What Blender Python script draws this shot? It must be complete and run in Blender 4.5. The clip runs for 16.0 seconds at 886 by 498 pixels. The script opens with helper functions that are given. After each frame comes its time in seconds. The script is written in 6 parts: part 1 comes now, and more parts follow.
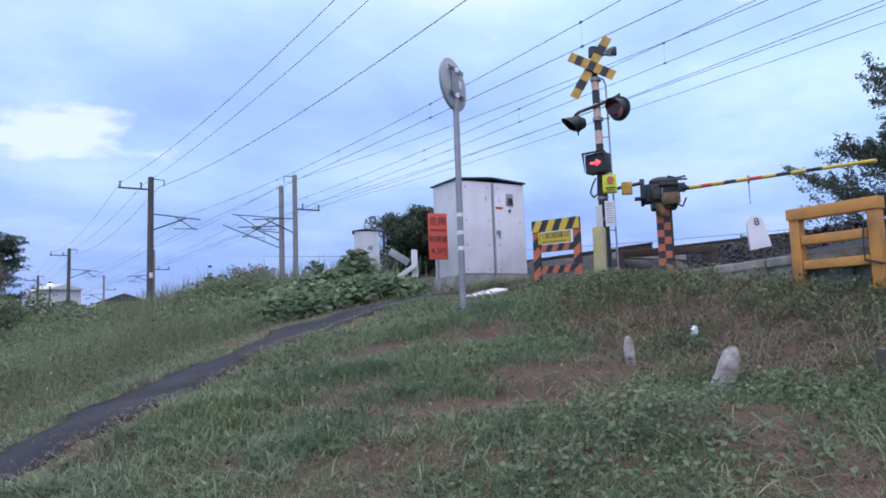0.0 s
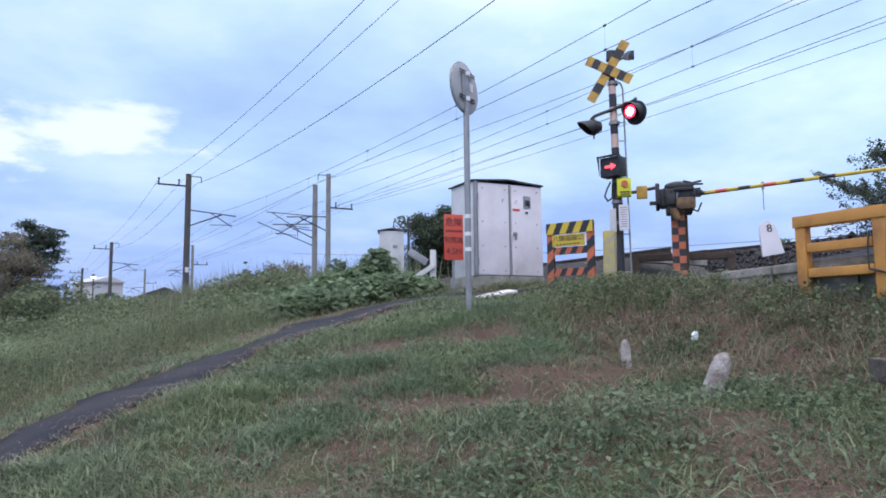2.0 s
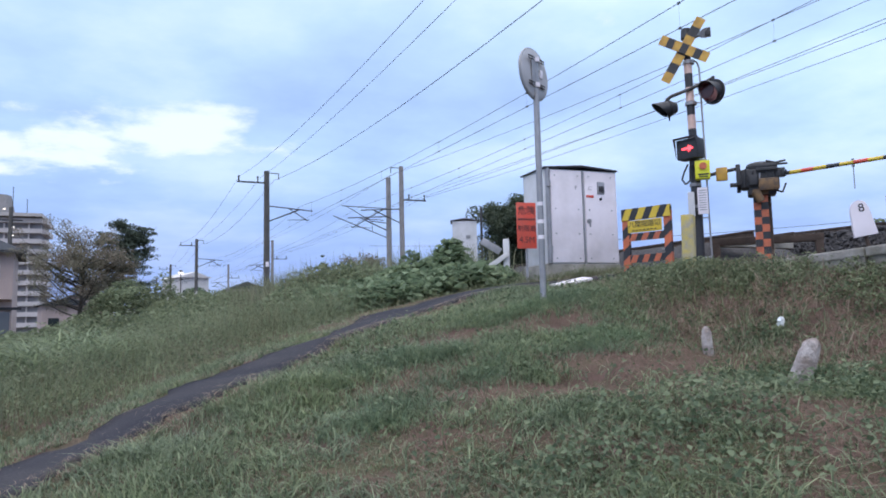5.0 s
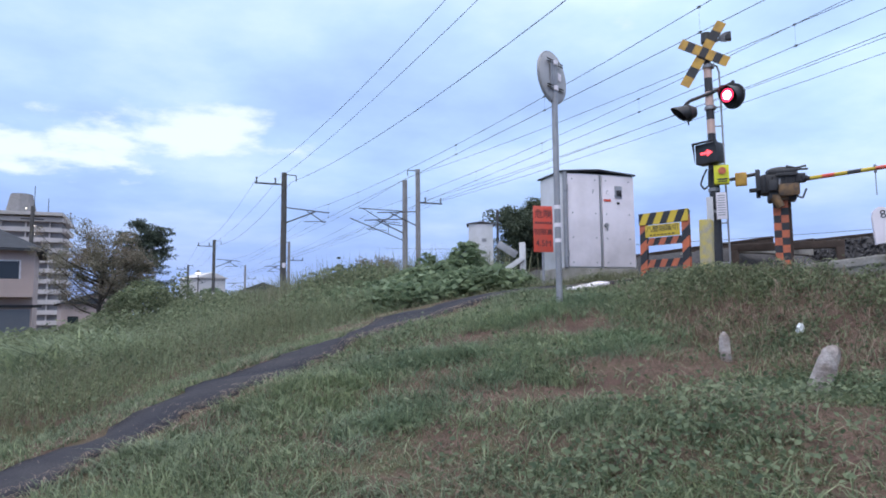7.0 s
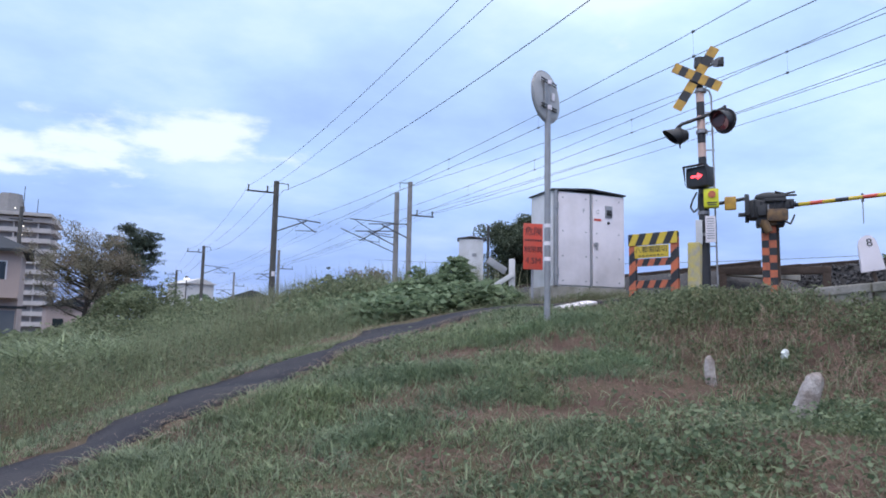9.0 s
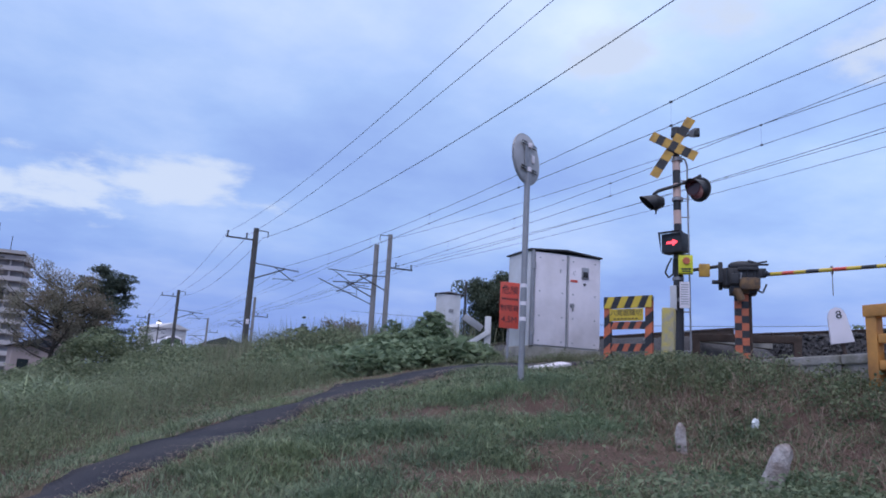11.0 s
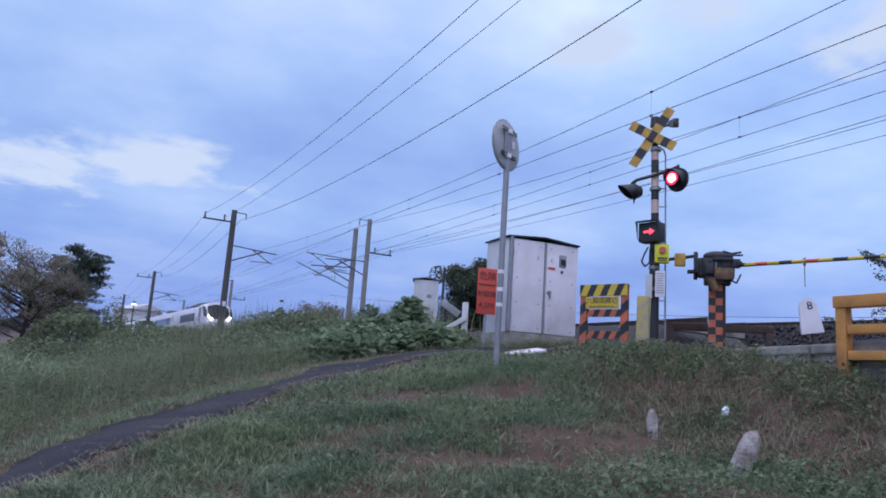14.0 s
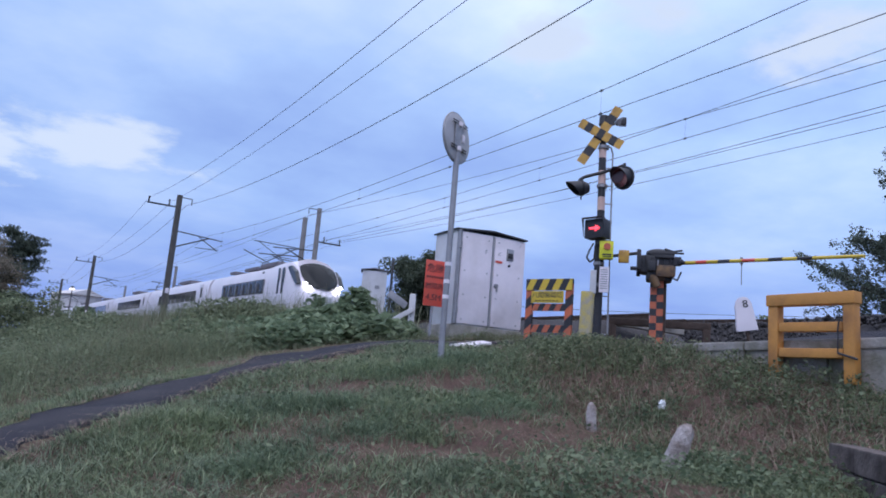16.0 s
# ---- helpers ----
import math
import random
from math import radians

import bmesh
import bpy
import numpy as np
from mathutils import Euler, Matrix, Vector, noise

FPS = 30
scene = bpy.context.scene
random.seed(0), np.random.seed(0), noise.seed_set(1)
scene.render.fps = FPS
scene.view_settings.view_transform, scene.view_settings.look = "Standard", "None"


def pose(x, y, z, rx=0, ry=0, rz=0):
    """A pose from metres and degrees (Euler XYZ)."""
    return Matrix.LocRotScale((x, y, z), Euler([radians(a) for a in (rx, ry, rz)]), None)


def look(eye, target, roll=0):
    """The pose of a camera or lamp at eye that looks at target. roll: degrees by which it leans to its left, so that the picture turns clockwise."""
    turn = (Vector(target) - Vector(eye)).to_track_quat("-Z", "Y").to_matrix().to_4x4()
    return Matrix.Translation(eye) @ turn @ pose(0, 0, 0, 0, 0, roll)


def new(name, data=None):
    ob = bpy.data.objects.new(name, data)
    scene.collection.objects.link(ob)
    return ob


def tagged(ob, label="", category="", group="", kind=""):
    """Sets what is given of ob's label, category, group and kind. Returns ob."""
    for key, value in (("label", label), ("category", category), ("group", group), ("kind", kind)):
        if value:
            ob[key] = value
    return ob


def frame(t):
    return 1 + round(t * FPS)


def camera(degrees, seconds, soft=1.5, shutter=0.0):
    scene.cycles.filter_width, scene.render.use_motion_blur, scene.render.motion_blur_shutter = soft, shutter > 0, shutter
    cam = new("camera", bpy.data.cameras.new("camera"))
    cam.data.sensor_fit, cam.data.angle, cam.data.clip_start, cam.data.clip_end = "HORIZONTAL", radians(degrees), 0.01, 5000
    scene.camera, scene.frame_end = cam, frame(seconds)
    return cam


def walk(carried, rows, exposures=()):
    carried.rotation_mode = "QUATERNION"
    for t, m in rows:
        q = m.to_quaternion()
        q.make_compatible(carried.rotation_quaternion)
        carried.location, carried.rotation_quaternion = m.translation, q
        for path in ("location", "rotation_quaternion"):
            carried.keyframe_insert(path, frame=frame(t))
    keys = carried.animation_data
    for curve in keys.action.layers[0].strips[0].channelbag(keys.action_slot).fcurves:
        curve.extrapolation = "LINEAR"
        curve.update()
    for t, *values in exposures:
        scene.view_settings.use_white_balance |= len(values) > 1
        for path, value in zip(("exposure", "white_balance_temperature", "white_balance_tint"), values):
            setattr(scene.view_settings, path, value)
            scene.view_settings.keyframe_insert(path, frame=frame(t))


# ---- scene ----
cam = camera(63.1, 16.0, 1.8)
METRES, EYE, TILT, LEAN, TURN = 0.77, 1.5, 0.0, 0.0, -33.5
ROWS = [
    (0.0, 0.0, 0.0, 0.0, 0.22, 6.17, 2.01),
    (0.5, 0.1942, -0.0789, 0.0317, -1.34, 5.7, 1.58),
    (1.0, 0.3604, -0.1444, 0.013, -0.9, 5.94, -0.95),
    (1.5, 0.4473, -0.1893, -0.016, 1.49, 6.22, -0.1),
    (2.0, 0.4891, -0.1731, -0.0289, 2.98, 6.27, 0.6),
    (2.5, 0.4887, -0.1423, -0.0424, 3.99, 5.49, 0.14),
    (3.0, 0.4846, -0.1395, -0.0444, 5.15, 4.74, -0.26),
    (3.5, 0.4759, -0.141, -0.043, 6.92, 4.57, 0.5),
    (4.0, 0.5008, -0.1731, -0.0379, 8.39, 5.23, 1.49),
    (6.5, 0.5071, -0.1638, -0.0593, 9.59, 5.81, 0.85),
    (7.0, 0.494, -0.1753, -0.0621, 10.1, 5.87, 0.53),
    (7.5, 0.4716, -0.1815, -0.0461, 10.52, 5.83, -0.42),
    (8.0, 0.4913, -0.1848, -0.0382, 10.57, 6.16, -0.03),
    (8.5, 0.5075, -0.1823, -0.036, 9.38, 6.58, -0.24),
    (9.0, 0.5121, -0.1857, -0.0252, 9.16, 6.9, -1.12),
    (9.5, 0.5158, -0.198, 0.0027, 9.06, 8.32, -2.4),
    (10.0, 0.5276, -0.2253, 0.0102, 8.3, 10.07, -2.66),
    (12.5, 0.5684, -0.2089, 0.01, 6.17, 11.59, -3.22),
    (13.0, 0.5635, -0.2097, 0.0025, 5.99, 10.87, -3.43),
    (13.5, 0.57, -0.2043, 0.0004, 5.73, 10.46, -3.79),
    (14.0, 0.5684, -0.2029, -0.0091, 5.34, 10.26, -3.86),
    (14.5, 0.5783, -0.1925, -0.0202, 4.94, 9.99, -4.41),
    (15.0, 0.5848, -0.1904, -0.0192, 4.46, 9.82, -3.88),
    (15.5, 0.5859, -0.1942, -0.0148, 3.53, 9.85, -4.15),
    (16.0, 0.6156, -0.1974, -0.0132, 1.2, 9.93, -4.59),
]
walk(cam, [(t, pose(0, 0, EYE, TILT, LEAN, TURN) @ pose(METRES * x, METRES * y, METRES * z, 90 + pitch, roll, yaw)) for t, x, y, z, yaw, pitch, roll in ROWS],
     exposures=[(0.0, -0.08, 6050, 13), (1.0, 0.04, 6300, 11), (3.0, 0.04, 6400, 11), (9.0, 0.02, 6350, 11), (9.8, -0.18, 6150, 14), (12.5, -0.54, 5650, 19), (14.0, -0.48, 5750, 18), (16.0, -0.38, 5850, 17)])

# ---- light ----
world = bpy.data.worlds.new("overcast_dusk")
scene.world = world
world.use_nodes = True
wn, wl = world.node_tree.nodes, world.node_tree.links
wn.clear()
w_out = wn.new("ShaderNodeOutputWorld")
w_bg = wn.new("ShaderNodeBackground")
w_sky = wn.new("ShaderNodeTexSky")
w_sky.sky_type, w_sky.sun_disc = "NISHITA", False
w_sky.sun_elevation, w_sky.sun_rotation = radians(70), radians(-110)
w_co = wn.new("ShaderNodeTexCoord")
w_sep = wn.new("ShaderNodeSeparateXYZ")
wl.new(w_co.outputs["Generated"], w_sep.inputs[0])
# flat cloud deck: the direction divided by its height, so clouds shrink towards the horizon
w_hi = wn.new("ShaderNodeMath"); w_hi.operation = "MAXIMUM"; w_hi.inputs[1].default_value = 0.0
wl.new(w_sep.outputs["Z"], w_hi.inputs[0])
w_ad = wn.new("ShaderNodeMath"); w_ad.operation = "ADD"; w_ad.inputs[1].default_value = 0.16
wl.new(w_hi.outputs[0], w_ad.inputs[0])
w_dx = wn.new("ShaderNodeMath"); w_dx.operation = "DIVIDE"
w_dy = wn.new("ShaderNodeMath"); w_dy.operation = "DIVIDE"
for node, axis in ((w_dx, "X"), (w_dy, "Y")):
    wl.new(w_sep.outputs[axis], node.inputs[0])
    wl.new(w_ad.outputs[0], node.inputs[1])
w_pl = wn.new("ShaderNodeCombineXYZ")
wl.new(w_dx.outputs[0], w_pl.inputs[0]); wl.new(w_dy.outputs[0], w_pl.inputs[1])


def world_noise(scale, detail, offset):
    add = wn.new("ShaderNodeVectorMath"); add.operation = "ADD"; add.inputs[1].default_value = offset
    tex = wn.new("ShaderNodeTexNoise")
    tex.inputs["Scale"].default_value, tex.inputs["Detail"].default_value = scale, detail
    tex.inputs["Roughness"].default_value = 0.55
    wl.new(w_pl.outputs[0], add.inputs[0]); wl.new(add.outputs[0], tex.inputs["Vector"])
    return tex


def world_ramp(src, stops):
    r = wn.new("ShaderNodeValToRGB")
    el = r.color_ramp.elements
    while len(el) < len(stops):
        el.new(0.5)
    for e, (p, c) in zip(el, stops):
        e.position, e.color = p, (*c, 1)
    wl.new(src, r.inputs[0])
    return r


def world_mix(fac, a, b):
    m = wn.new("ShaderNodeMix"); m.data_type = "RGBA"
    if isinstance(fac, float):
        m.inputs["Factor"].default_value = fac
    else:
        wl.new(fac, m.inputs["Factor"])
    wl.new(a, m.inputs["A"]); wl.new(b, m.inputs["B"])
    return m.outputs["Result"]


# overcast layer: darker and bluer low down, brighter overhead, uneven
w_grad = world_ramp(w_sep.outputs["Z"], [(0.0, (0.36, 0.50, 0.92)), (0.09, (0.36, 0.52, 0.95)), (0.20, (0.51, 0.72, 1.06)), (0.40, (0.60, 0.82, 1.12)), (0.58, (0.95, 1.12, 1.4)), (0.85, (1.45, 1.52, 1.7))])
w_n1 = world_noise(1.05, 8, (3.1, 0.4, 0))
w_c1 = world_ramp(w_n1.outputs["Fac"], [(0.34, (0.74, 0.76, 0.88)), (0.5, (0.97, 0.97, 0.98)), (0.66, (1.34, 1.20, 1.05))])
w_mul = wn.new("ShaderNodeMix"); w_mul.data_type = "RGBA"; w_mul.blend_type = "MULTIPLY"; w_mul.inputs["Factor"].default_value = 1.0
wl.new(w_grad.outputs[0], w_mul.inputs["A"]); wl.new(w_c1.outputs[0], w_mul.inputs["B"])
w_last = w_mul.outputs["Result"]
# the deck thins towards the east, so that side of the sky is lighter
w_dot = wn.new("ShaderNodeVectorMath"); w_dot.operation = "DOT_PRODUCT"; w_dot.inputs[1].default_value = (0.70, 0.25, 0.66)
wl.new(w_co.outputs["Generated"], w_dot.inputs[0])
w_east = world_ramp(w_dot.outputs["Value"], [(0.35, (0.91, 0.92, 0.97)), (0.78, (0.97, 0.97, 1.0)), (0.96, (1.2, 1.2, 1.14))])
w_mul2 = wn.new("ShaderNodeMix"); w_mul2.data_type = "RGBA"; w_mul2.blend_type = "MULTIPLY"; w_mul2.inputs["Factor"].default_value = 1.0
wl.new(w_last, w_mul2.inputs["A"]); wl.new(w_east.outputs[0], w_mul2.inputs["B"])
w_last = w_mul2.outputs["Result"]
w_n3 = world_noise(4.4, 10, (1.7, 5.2, 0))
w_white = wn.new("ShaderNodeRGB"); w_white.outputs[0].default_value = (0.87, 0.97, 1.05, 1)


def cloud_break(az, el, wide, high, lo, hi):
    """A lighter gap in the clouds, wide and high degrees across, frayed by noise."""
    global w_last
    a, e = radians(az), radians(el)
    sub = wn.new("ShaderNodeVectorMath"); sub.operation = "SUBTRACT"; sub.inputs[1].default_value = (math.sin(a) * math.cos(e), math.cos(a) * math.cos(e), math.sin(e))
    wl.new(w_co.outputs["Generated"], sub.inputs[0])
    mp = wn.new("ShaderNodeMapping"); mp.vector_type = "POINT"
    mp.inputs["Rotation"].default_value = (0, 0, a)
    sc = wn.new("ShaderNodeVectorMath"); sc.operation = "MULTIPLY"; sc.inputs[1].default_value = (1 / radians(wide), 1 / radians(wide), 1 / radians(high))
    ln = wn.new("ShaderNodeVectorMath"); ln.operation = "LENGTH"
    wl.new(sub.outputs[0], mp.inputs["Vector"]); wl.new(mp.outputs[0], sc.inputs[0]); wl.new(sc.outputs[0], ln.inputs[0])
    ad = wn.new("ShaderNodeMath"); ad.operation = "MULTIPLY_ADD"; ad.inputs[1].default_value = -3.9
    off = wn.new("ShaderNodeMath"); off.operation = "ADD"; off.inputs[1].default_value = 1.68
    wl.new(ln.outputs["Value"], off.inputs[0])
    wl.new(w_n3.outputs["Fac"], ad.inputs[0]); wl.new(off.outputs[0], ad.inputs[2])
    r = world_ramp(ad.outputs[0], [(lo, (1, 1, 1)), (hi, (0, 0, 0))])
    r.color_ramp.interpolation = "EASE"
    w_last = world_mix(r.outputs[0], w_last, w_white.outputs[0])


cloud_break(4.6, 14.5, 6.0, 1.7, -0.35, 1.25)
cloud_break(-1.0, 13.3, 6.0, 1.6, -0.35, 1.25)
cloud_break(-7.0, 12.2, 6.5, 1.6, -0.35, 1.25)
cloud_break(38.6, 25.8, 2.6, 2.4, -0.1, 1.2)
cloud_break(49.4, 28.0, 3.6, 2.2, -0.1, 1.2)
cloud_break(60.0, 25.2, 4.4, 2.4, -0.1, 1.3)
w_all = world_mix(0.02, w_last, w_sky.outputs[0])
wl.new(w_all, w_bg.inputs["Color"])
w_bg.inputs["Strength"].default_value = 1.0
wl.new(w_bg.outputs[0], w_out.inputs[0])

sun_data = bpy.data.lights.new("sun", "SUN")
sun_data.energy, sun_data.angle, sun_data.color = 1.4, radians(60), (1.0, 0.95, 0.9)
sun = new("sun", sun_data)
sun.matrix_world = look((-15, -13, 30), (0, 0, 0))


# ---- materials ----
def material(name, colour, rough=0.7, metal=0.0, vary=0.25, scale=6.0, bump=0.15, second=None, amount=0.5, fine=60.0, emit=0.0, rnd=0.0, spec=0.5, thin=0.0):
    """A procedural surface: base colour, stains at one scale, grain at another, relief; second: the colour of its stains."""
    m = bpy.data.materials.new(name)
    m.use_nodes = True
    n, l = m.node_tree.nodes, m.node_tree.links
    b = n["Principled BSDF"]
    b.inputs["Roughness"].default_value, b.inputs["Metallic"].default_value = rough, metal
    b.inputs["Specular IOR Level"].default_value = spec
    co = n.new("ShaderNodeTexCoord")
    big = n.new("ShaderNodeTexNoise"); big.inputs["Scale"].default_value, big.inputs["Detail"].default_value = scale, 5
    small = n.new("ShaderNodeTexNoise"); small.inputs["Scale"].default_value, small.inputs["Detail"].default_value = fine, 3
    geo = n.new("ShaderNodeNewGeometry")
    for t in (big, small):
        l.new(co.outputs["Object"], t.inputs["Vector"])
    r = n.new("ShaderNodeValToRGB")
    r.color_ramp.elements[0].position, r.color_ramp.elements[1].position = 0.5 - 0.28 * amount, 0.78 - 0.2 * amount
    c = Vector(colour)
    s = Vector(second) if second else c * (1 - vary)
    r.color_ramp.elements[0].color, r.color_ramp.elements[1].color = (*c, 1), (*s, 1)
    l.new(big.outputs["Fac"], r.inputs[0])
    hsv = n.new("ShaderNodeHueSaturation")
    l.new(r.outputs[0], hsv.inputs["Color"])
    val = n.new("ShaderNodeMath"); val.operation = "MULTIPLY_ADD"
    val.inputs[1].default_value, val.inputs[2].default_value = vary * 1.6, 1 - vary * 0.8
    l.new(small.outputs["Fac"], val.inputs[0])
    last = val.outputs[0]
    if rnd:
        rv = n.new("ShaderNodeMath"); rv.operation = "MULTIPLY_ADD"
        rv.inputs[1].default_value, rv.inputs[2].default_value = rnd, 1 - rnd / 2
        l.new(geo.outputs["Random Per Island"], rv.inputs[0])
        mm = n.new("ShaderNodeMath"); mm.operation = "MULTIPLY"
        l.new(last, mm.inputs[0]); l.new(rv.outputs[0], mm.inputs[1])
        last = mm.outputs[0]
        hv = n.new("ShaderNodeMath"); hv.operation = "MULTIPLY_ADD"
        hv.inputs[1].default_value, hv.inputs[2].default_value = -0.05 * rnd, 0.5 + 0.02 * rnd
        l.new(geo.outputs["Random Per Island"], hv.inputs[0]); l.new(hv.outputs[0], hsv.inputs["Hue"])
    l.new(last, hsv.inputs["Value"])
    l.new(hsv.outputs[0], b.inputs["Base Color"])
    if bump:
        bp = n.new("ShaderNodeBump"); bp.inputs["Strength"].default_value, bp.inputs["Distance"].default_value = bump, 0.02
        l.new(small.outputs["Fac"], bp.inputs["Height"]); l.new(bp.outputs[0], b.inputs["Normal"])
    if thin:
        tr = n.new("ShaderNodeBsdfTranslucent"); mx = n.new("ShaderNodeMixShader")
        mx.inputs[0].default_value = thin
        l.new(hsv.outputs[0], tr.inputs["Color"])
        l.new(b.outputs[0], mx.inputs[1]); l.new(tr.outputs[0], mx.inputs[2])
        l.new(mx.outputs[0], n["Material Output"].inputs["Surface"])
    if emit:
        b.inputs["Emission Color"].default_value, b.inputs["Emission Strength"].default_value = (*colour, 1), emit
    return m


M_STEEL = material("galvanised_steel", (0.36, 0.36, 0.38), 0.5, 0.5, 0.2, 5, 0.05)
M_MIRROR_BACK = material("mirror_back_plastic", (0.42, 0.42, 0.44), 0.55, 0, 0.12, 4, 0.03)
M_WHITE = material("white_cabinet_paint", (0.88, 0.82, 0.87), 0.45, 0, 0.05, 1.6, 0.04, second=(0.70, 0.65, 0.68), amount=0.2, fine=14)
M_CABSIDE = material("greyed_weathered_white", (0.66, 0.66, 0.69), 0.5, 0, 0.08, 2, 0.04, second=(0.5, 0.5, 0.5), amount=0.35)
M_DARK = material("dark_steel", (0.05, 0.05, 0.055), 0.55, 0.3, 0.3, 8, 0.1)
M_BLACK = material("black_paint", (0.035, 0.035, 0.04), 0.5, 0, 0.3, 10, 0.1)
M_YELLOW = material("amber_yellow_paint", (0.62, 0.36, 0.06), 0.5, 0, 0.15, 7, 0.05, second=(0.4, 0.22, 0.05), amount=0.35)
M_SIGNY = material("sign_yellow_paint", (0.70, 0.50, 0.05), 0.45, 0, 0.1, 5, 0.03)
M_LIME = material("emergency_yellow", (0.75, 0.74, 0.03), 0.4, 0, 0.06, 8, 0.02)
M_ORANGE = material("faded_orange_paint", (0.62, 0.16, 0.07), 0.6, 0, 0.2, 9, 0.08, second=(0.38, 0.12, 0.07), amount=0.4)
M_PINK = material("faded_pink_paint", (0.74, 0.52, 0.45), 0.6, 0, 0.15, 9, 0.06)
M_RED = material("red_sign_enamel", (0.70, 0.085, 0.05), 0.5, 0, 0.1, 5, 0.03, second=(0.55, 0.11, 0.07), amount=0.3)
M_GUARD = material("guard_yellow_paint", (0.58, 0.275, 0.065), 0.6, 0, 0.15, 3, 0.06, second=(0.30, 0.14, 0.05), amount=0.2)
M_CONC = material("old_concrete", (0.36, 0.34, 0.31), 0.9, 0, 0.3, 4, 0.5, second=(0.2, 0.19, 0.16), amount=0.5, fine=30)
M_CONCW = material("pale_concrete", (0.54, 0.50, 0.49), 0.9, 0, 0.35, 7, 0.9, second=(0.24, 0.20, 0.18), amount=0.75, fine=38, spec=0.2)
M_OCHRE = material("grimy_ochre_paint", (0.22, 0.13, 0.06), 0.7, 0.1, 0.3, 12, 0.2, second=(0.08, 0.06, 0.05), amount=0.6)
M_WALL = material("mossy_wall_concrete", (0.34, 0.32, 0.30), 0.95, 0, 0.3, 3, 0.5, second=(0.13, 0.13, 0.09), amount=0.6, fine=30, spec=0.2)
M_STAINED = material("dark_stained_concrete", (0.17, 0.145, 0.135), 0.95, 0, 0.3, 4, 0.5, second=(0.06, 0.05, 0.047), amount=0.6, fine=30, spec=0.15)
M_YCONC = material("peeling_yellow_concrete", (0.52, 0.42, 0.12), 0.8, 0, 0.25, 10, 0.3, second=(0.36, 0.33, 0.26), amount=0.6)
M_POLE = material("spun_concrete_pole", (0.27, 0.26, 0.26), 0.85, 0, 0.2, 2, 0.1)
M_POLED = material("dark_weathered_pole", (0.10, 0.095, 0.09), 0.85, 0, 0.25, 2, 0.1)
M_WIRE = material("weathered_copper_wire", (0.13, 0.14, 0.16), 0.6, 0.3, 0.1, 3, 0)
M_RUST = material("rusty_steel", (0.10, 0.07, 0.055), 0.8, 0.2, 0.35, 6, 0.4)
M_ASPHALT = material("worn_asphalt", (0.040, 0.041, 0.052), 0.95, 0, 0.4, 1.8, 1.0, second=(0.065, 0.063, 0.07), amount=0.6, fine=60, spec=0.1)
M_BALLAST = material("ballast_stone", (0.085, 0.082, 0.085), 0.95, 0, 0.35, 12, 0.6, rnd=0.7, spec=0.15)
M_SOIL = material("soil_and_straw", (0.145, 0.095, 0.084), 0.98, 0, 0.45, 2.2, 1.0, second=(0.115, 0.11, 0.065), amount=0.65, fine=70, spec=0.1)
M_GRASS = material("slope_grass", (0.235, 0.295, 0.165), 0.6, 0, 0.2, 0.9, 0, second=(0.205, 0.255, 0.165), amount=0.6, rnd=1.0, spec=0.35, thin=0.42)
M_TALL = material("tall_meadow_grass", (0.205, 0.235, 0.14), 0.7, 0, 0.15, 0.5, 0, second=(0.225, 0.215, 0.145), amount=0.5, rnd=0.8, spec=0.25, thin=0.42)
M_STRAW = material("dry_straw", (0.27, 0.19, 0.15), 0.8, 0, 0.2, 2, 0, second=(0.16, 0.105, 0.085), amount=0.6, rnd=0.8, spec=0.2, thin=0.2)
M_PALESTRAW = material("pale_straw", (0.38, 0.31, 0.235), 0.8, 0, 0.2, 2, 0, second=(0.27, 0.21, 0.155), amount=0.6, rnd=0.7, spec=0.2, thin=0.2)
M_LEAF = material("weed_leaf", (0.185, 0.23, 0.14), 0.65, 0, 0.2, 1.5, 0, second=(0.10, 0.15, 0.085), amount=0.5, rnd=0.9, spec=0.25, thin=0.42)
M_KUDZU = material("broad_vine_leaf", (0.215, 0.28, 0.17), 0.65, 0, 0.2, 1.2, 0, second=(0.155, 0.22, 0.13), amount=0.5, rnd=0.8, spec=0.25, thin=0.42)
M_SCRUB = material("scrub_leaf", (0.19, 0.235, 0.14), 0.7, 0, 0.2, 0.6, 0, second=(0.165, 0.19, 0.115), amount=0.5, rnd=0.8, spec=0.2, thin=0.42)
M_OAK = material("dark_evergreen_leaf", (0.11, 0.14, 0.095), 0.65, 0, 0.2, 1, 0, rnd=0.8, spec=0.3, thin=0.42)
M_AUTUMN = material("browning_leaf", (0.28, 0.235, 0.185), 0.75, 0, 0.2, 1, 0, second=(0.22, 0.22, 0.16), amount=0.6, rnd=0.6, spec=0.15, thin=0.42)
M_NEEDLE = material("blue_green_needles", (0.13, 0.165, 0.13), 0.75, 0, 0.2, 1, 0, second=(0.10, 0.125, 0.10), amount=0.5, rnd=0.7, spec=0.2, thin=0.42)
M_LUSH = material("lush_tuft_grass", (0.205, 0.285, 0.17), 0.6, 0, 0.2, 0.9, 0, second=(0.18, 0.25, 0.165), amount=0.5, rnd=0.8, spec=0.3, thin=0.42)
M_BARK = material("grey_bark", (0.07, 0.058, 0.05), 0.9, 0, 0.3, 5, 0.5)
M_TRAIN = material("train_white_paint", (0.82, 0.78, 0.82), 0.3, 0, 0.02, 0.6, 0, second=(0.76, 0.72, 0.76), amount=0.3)
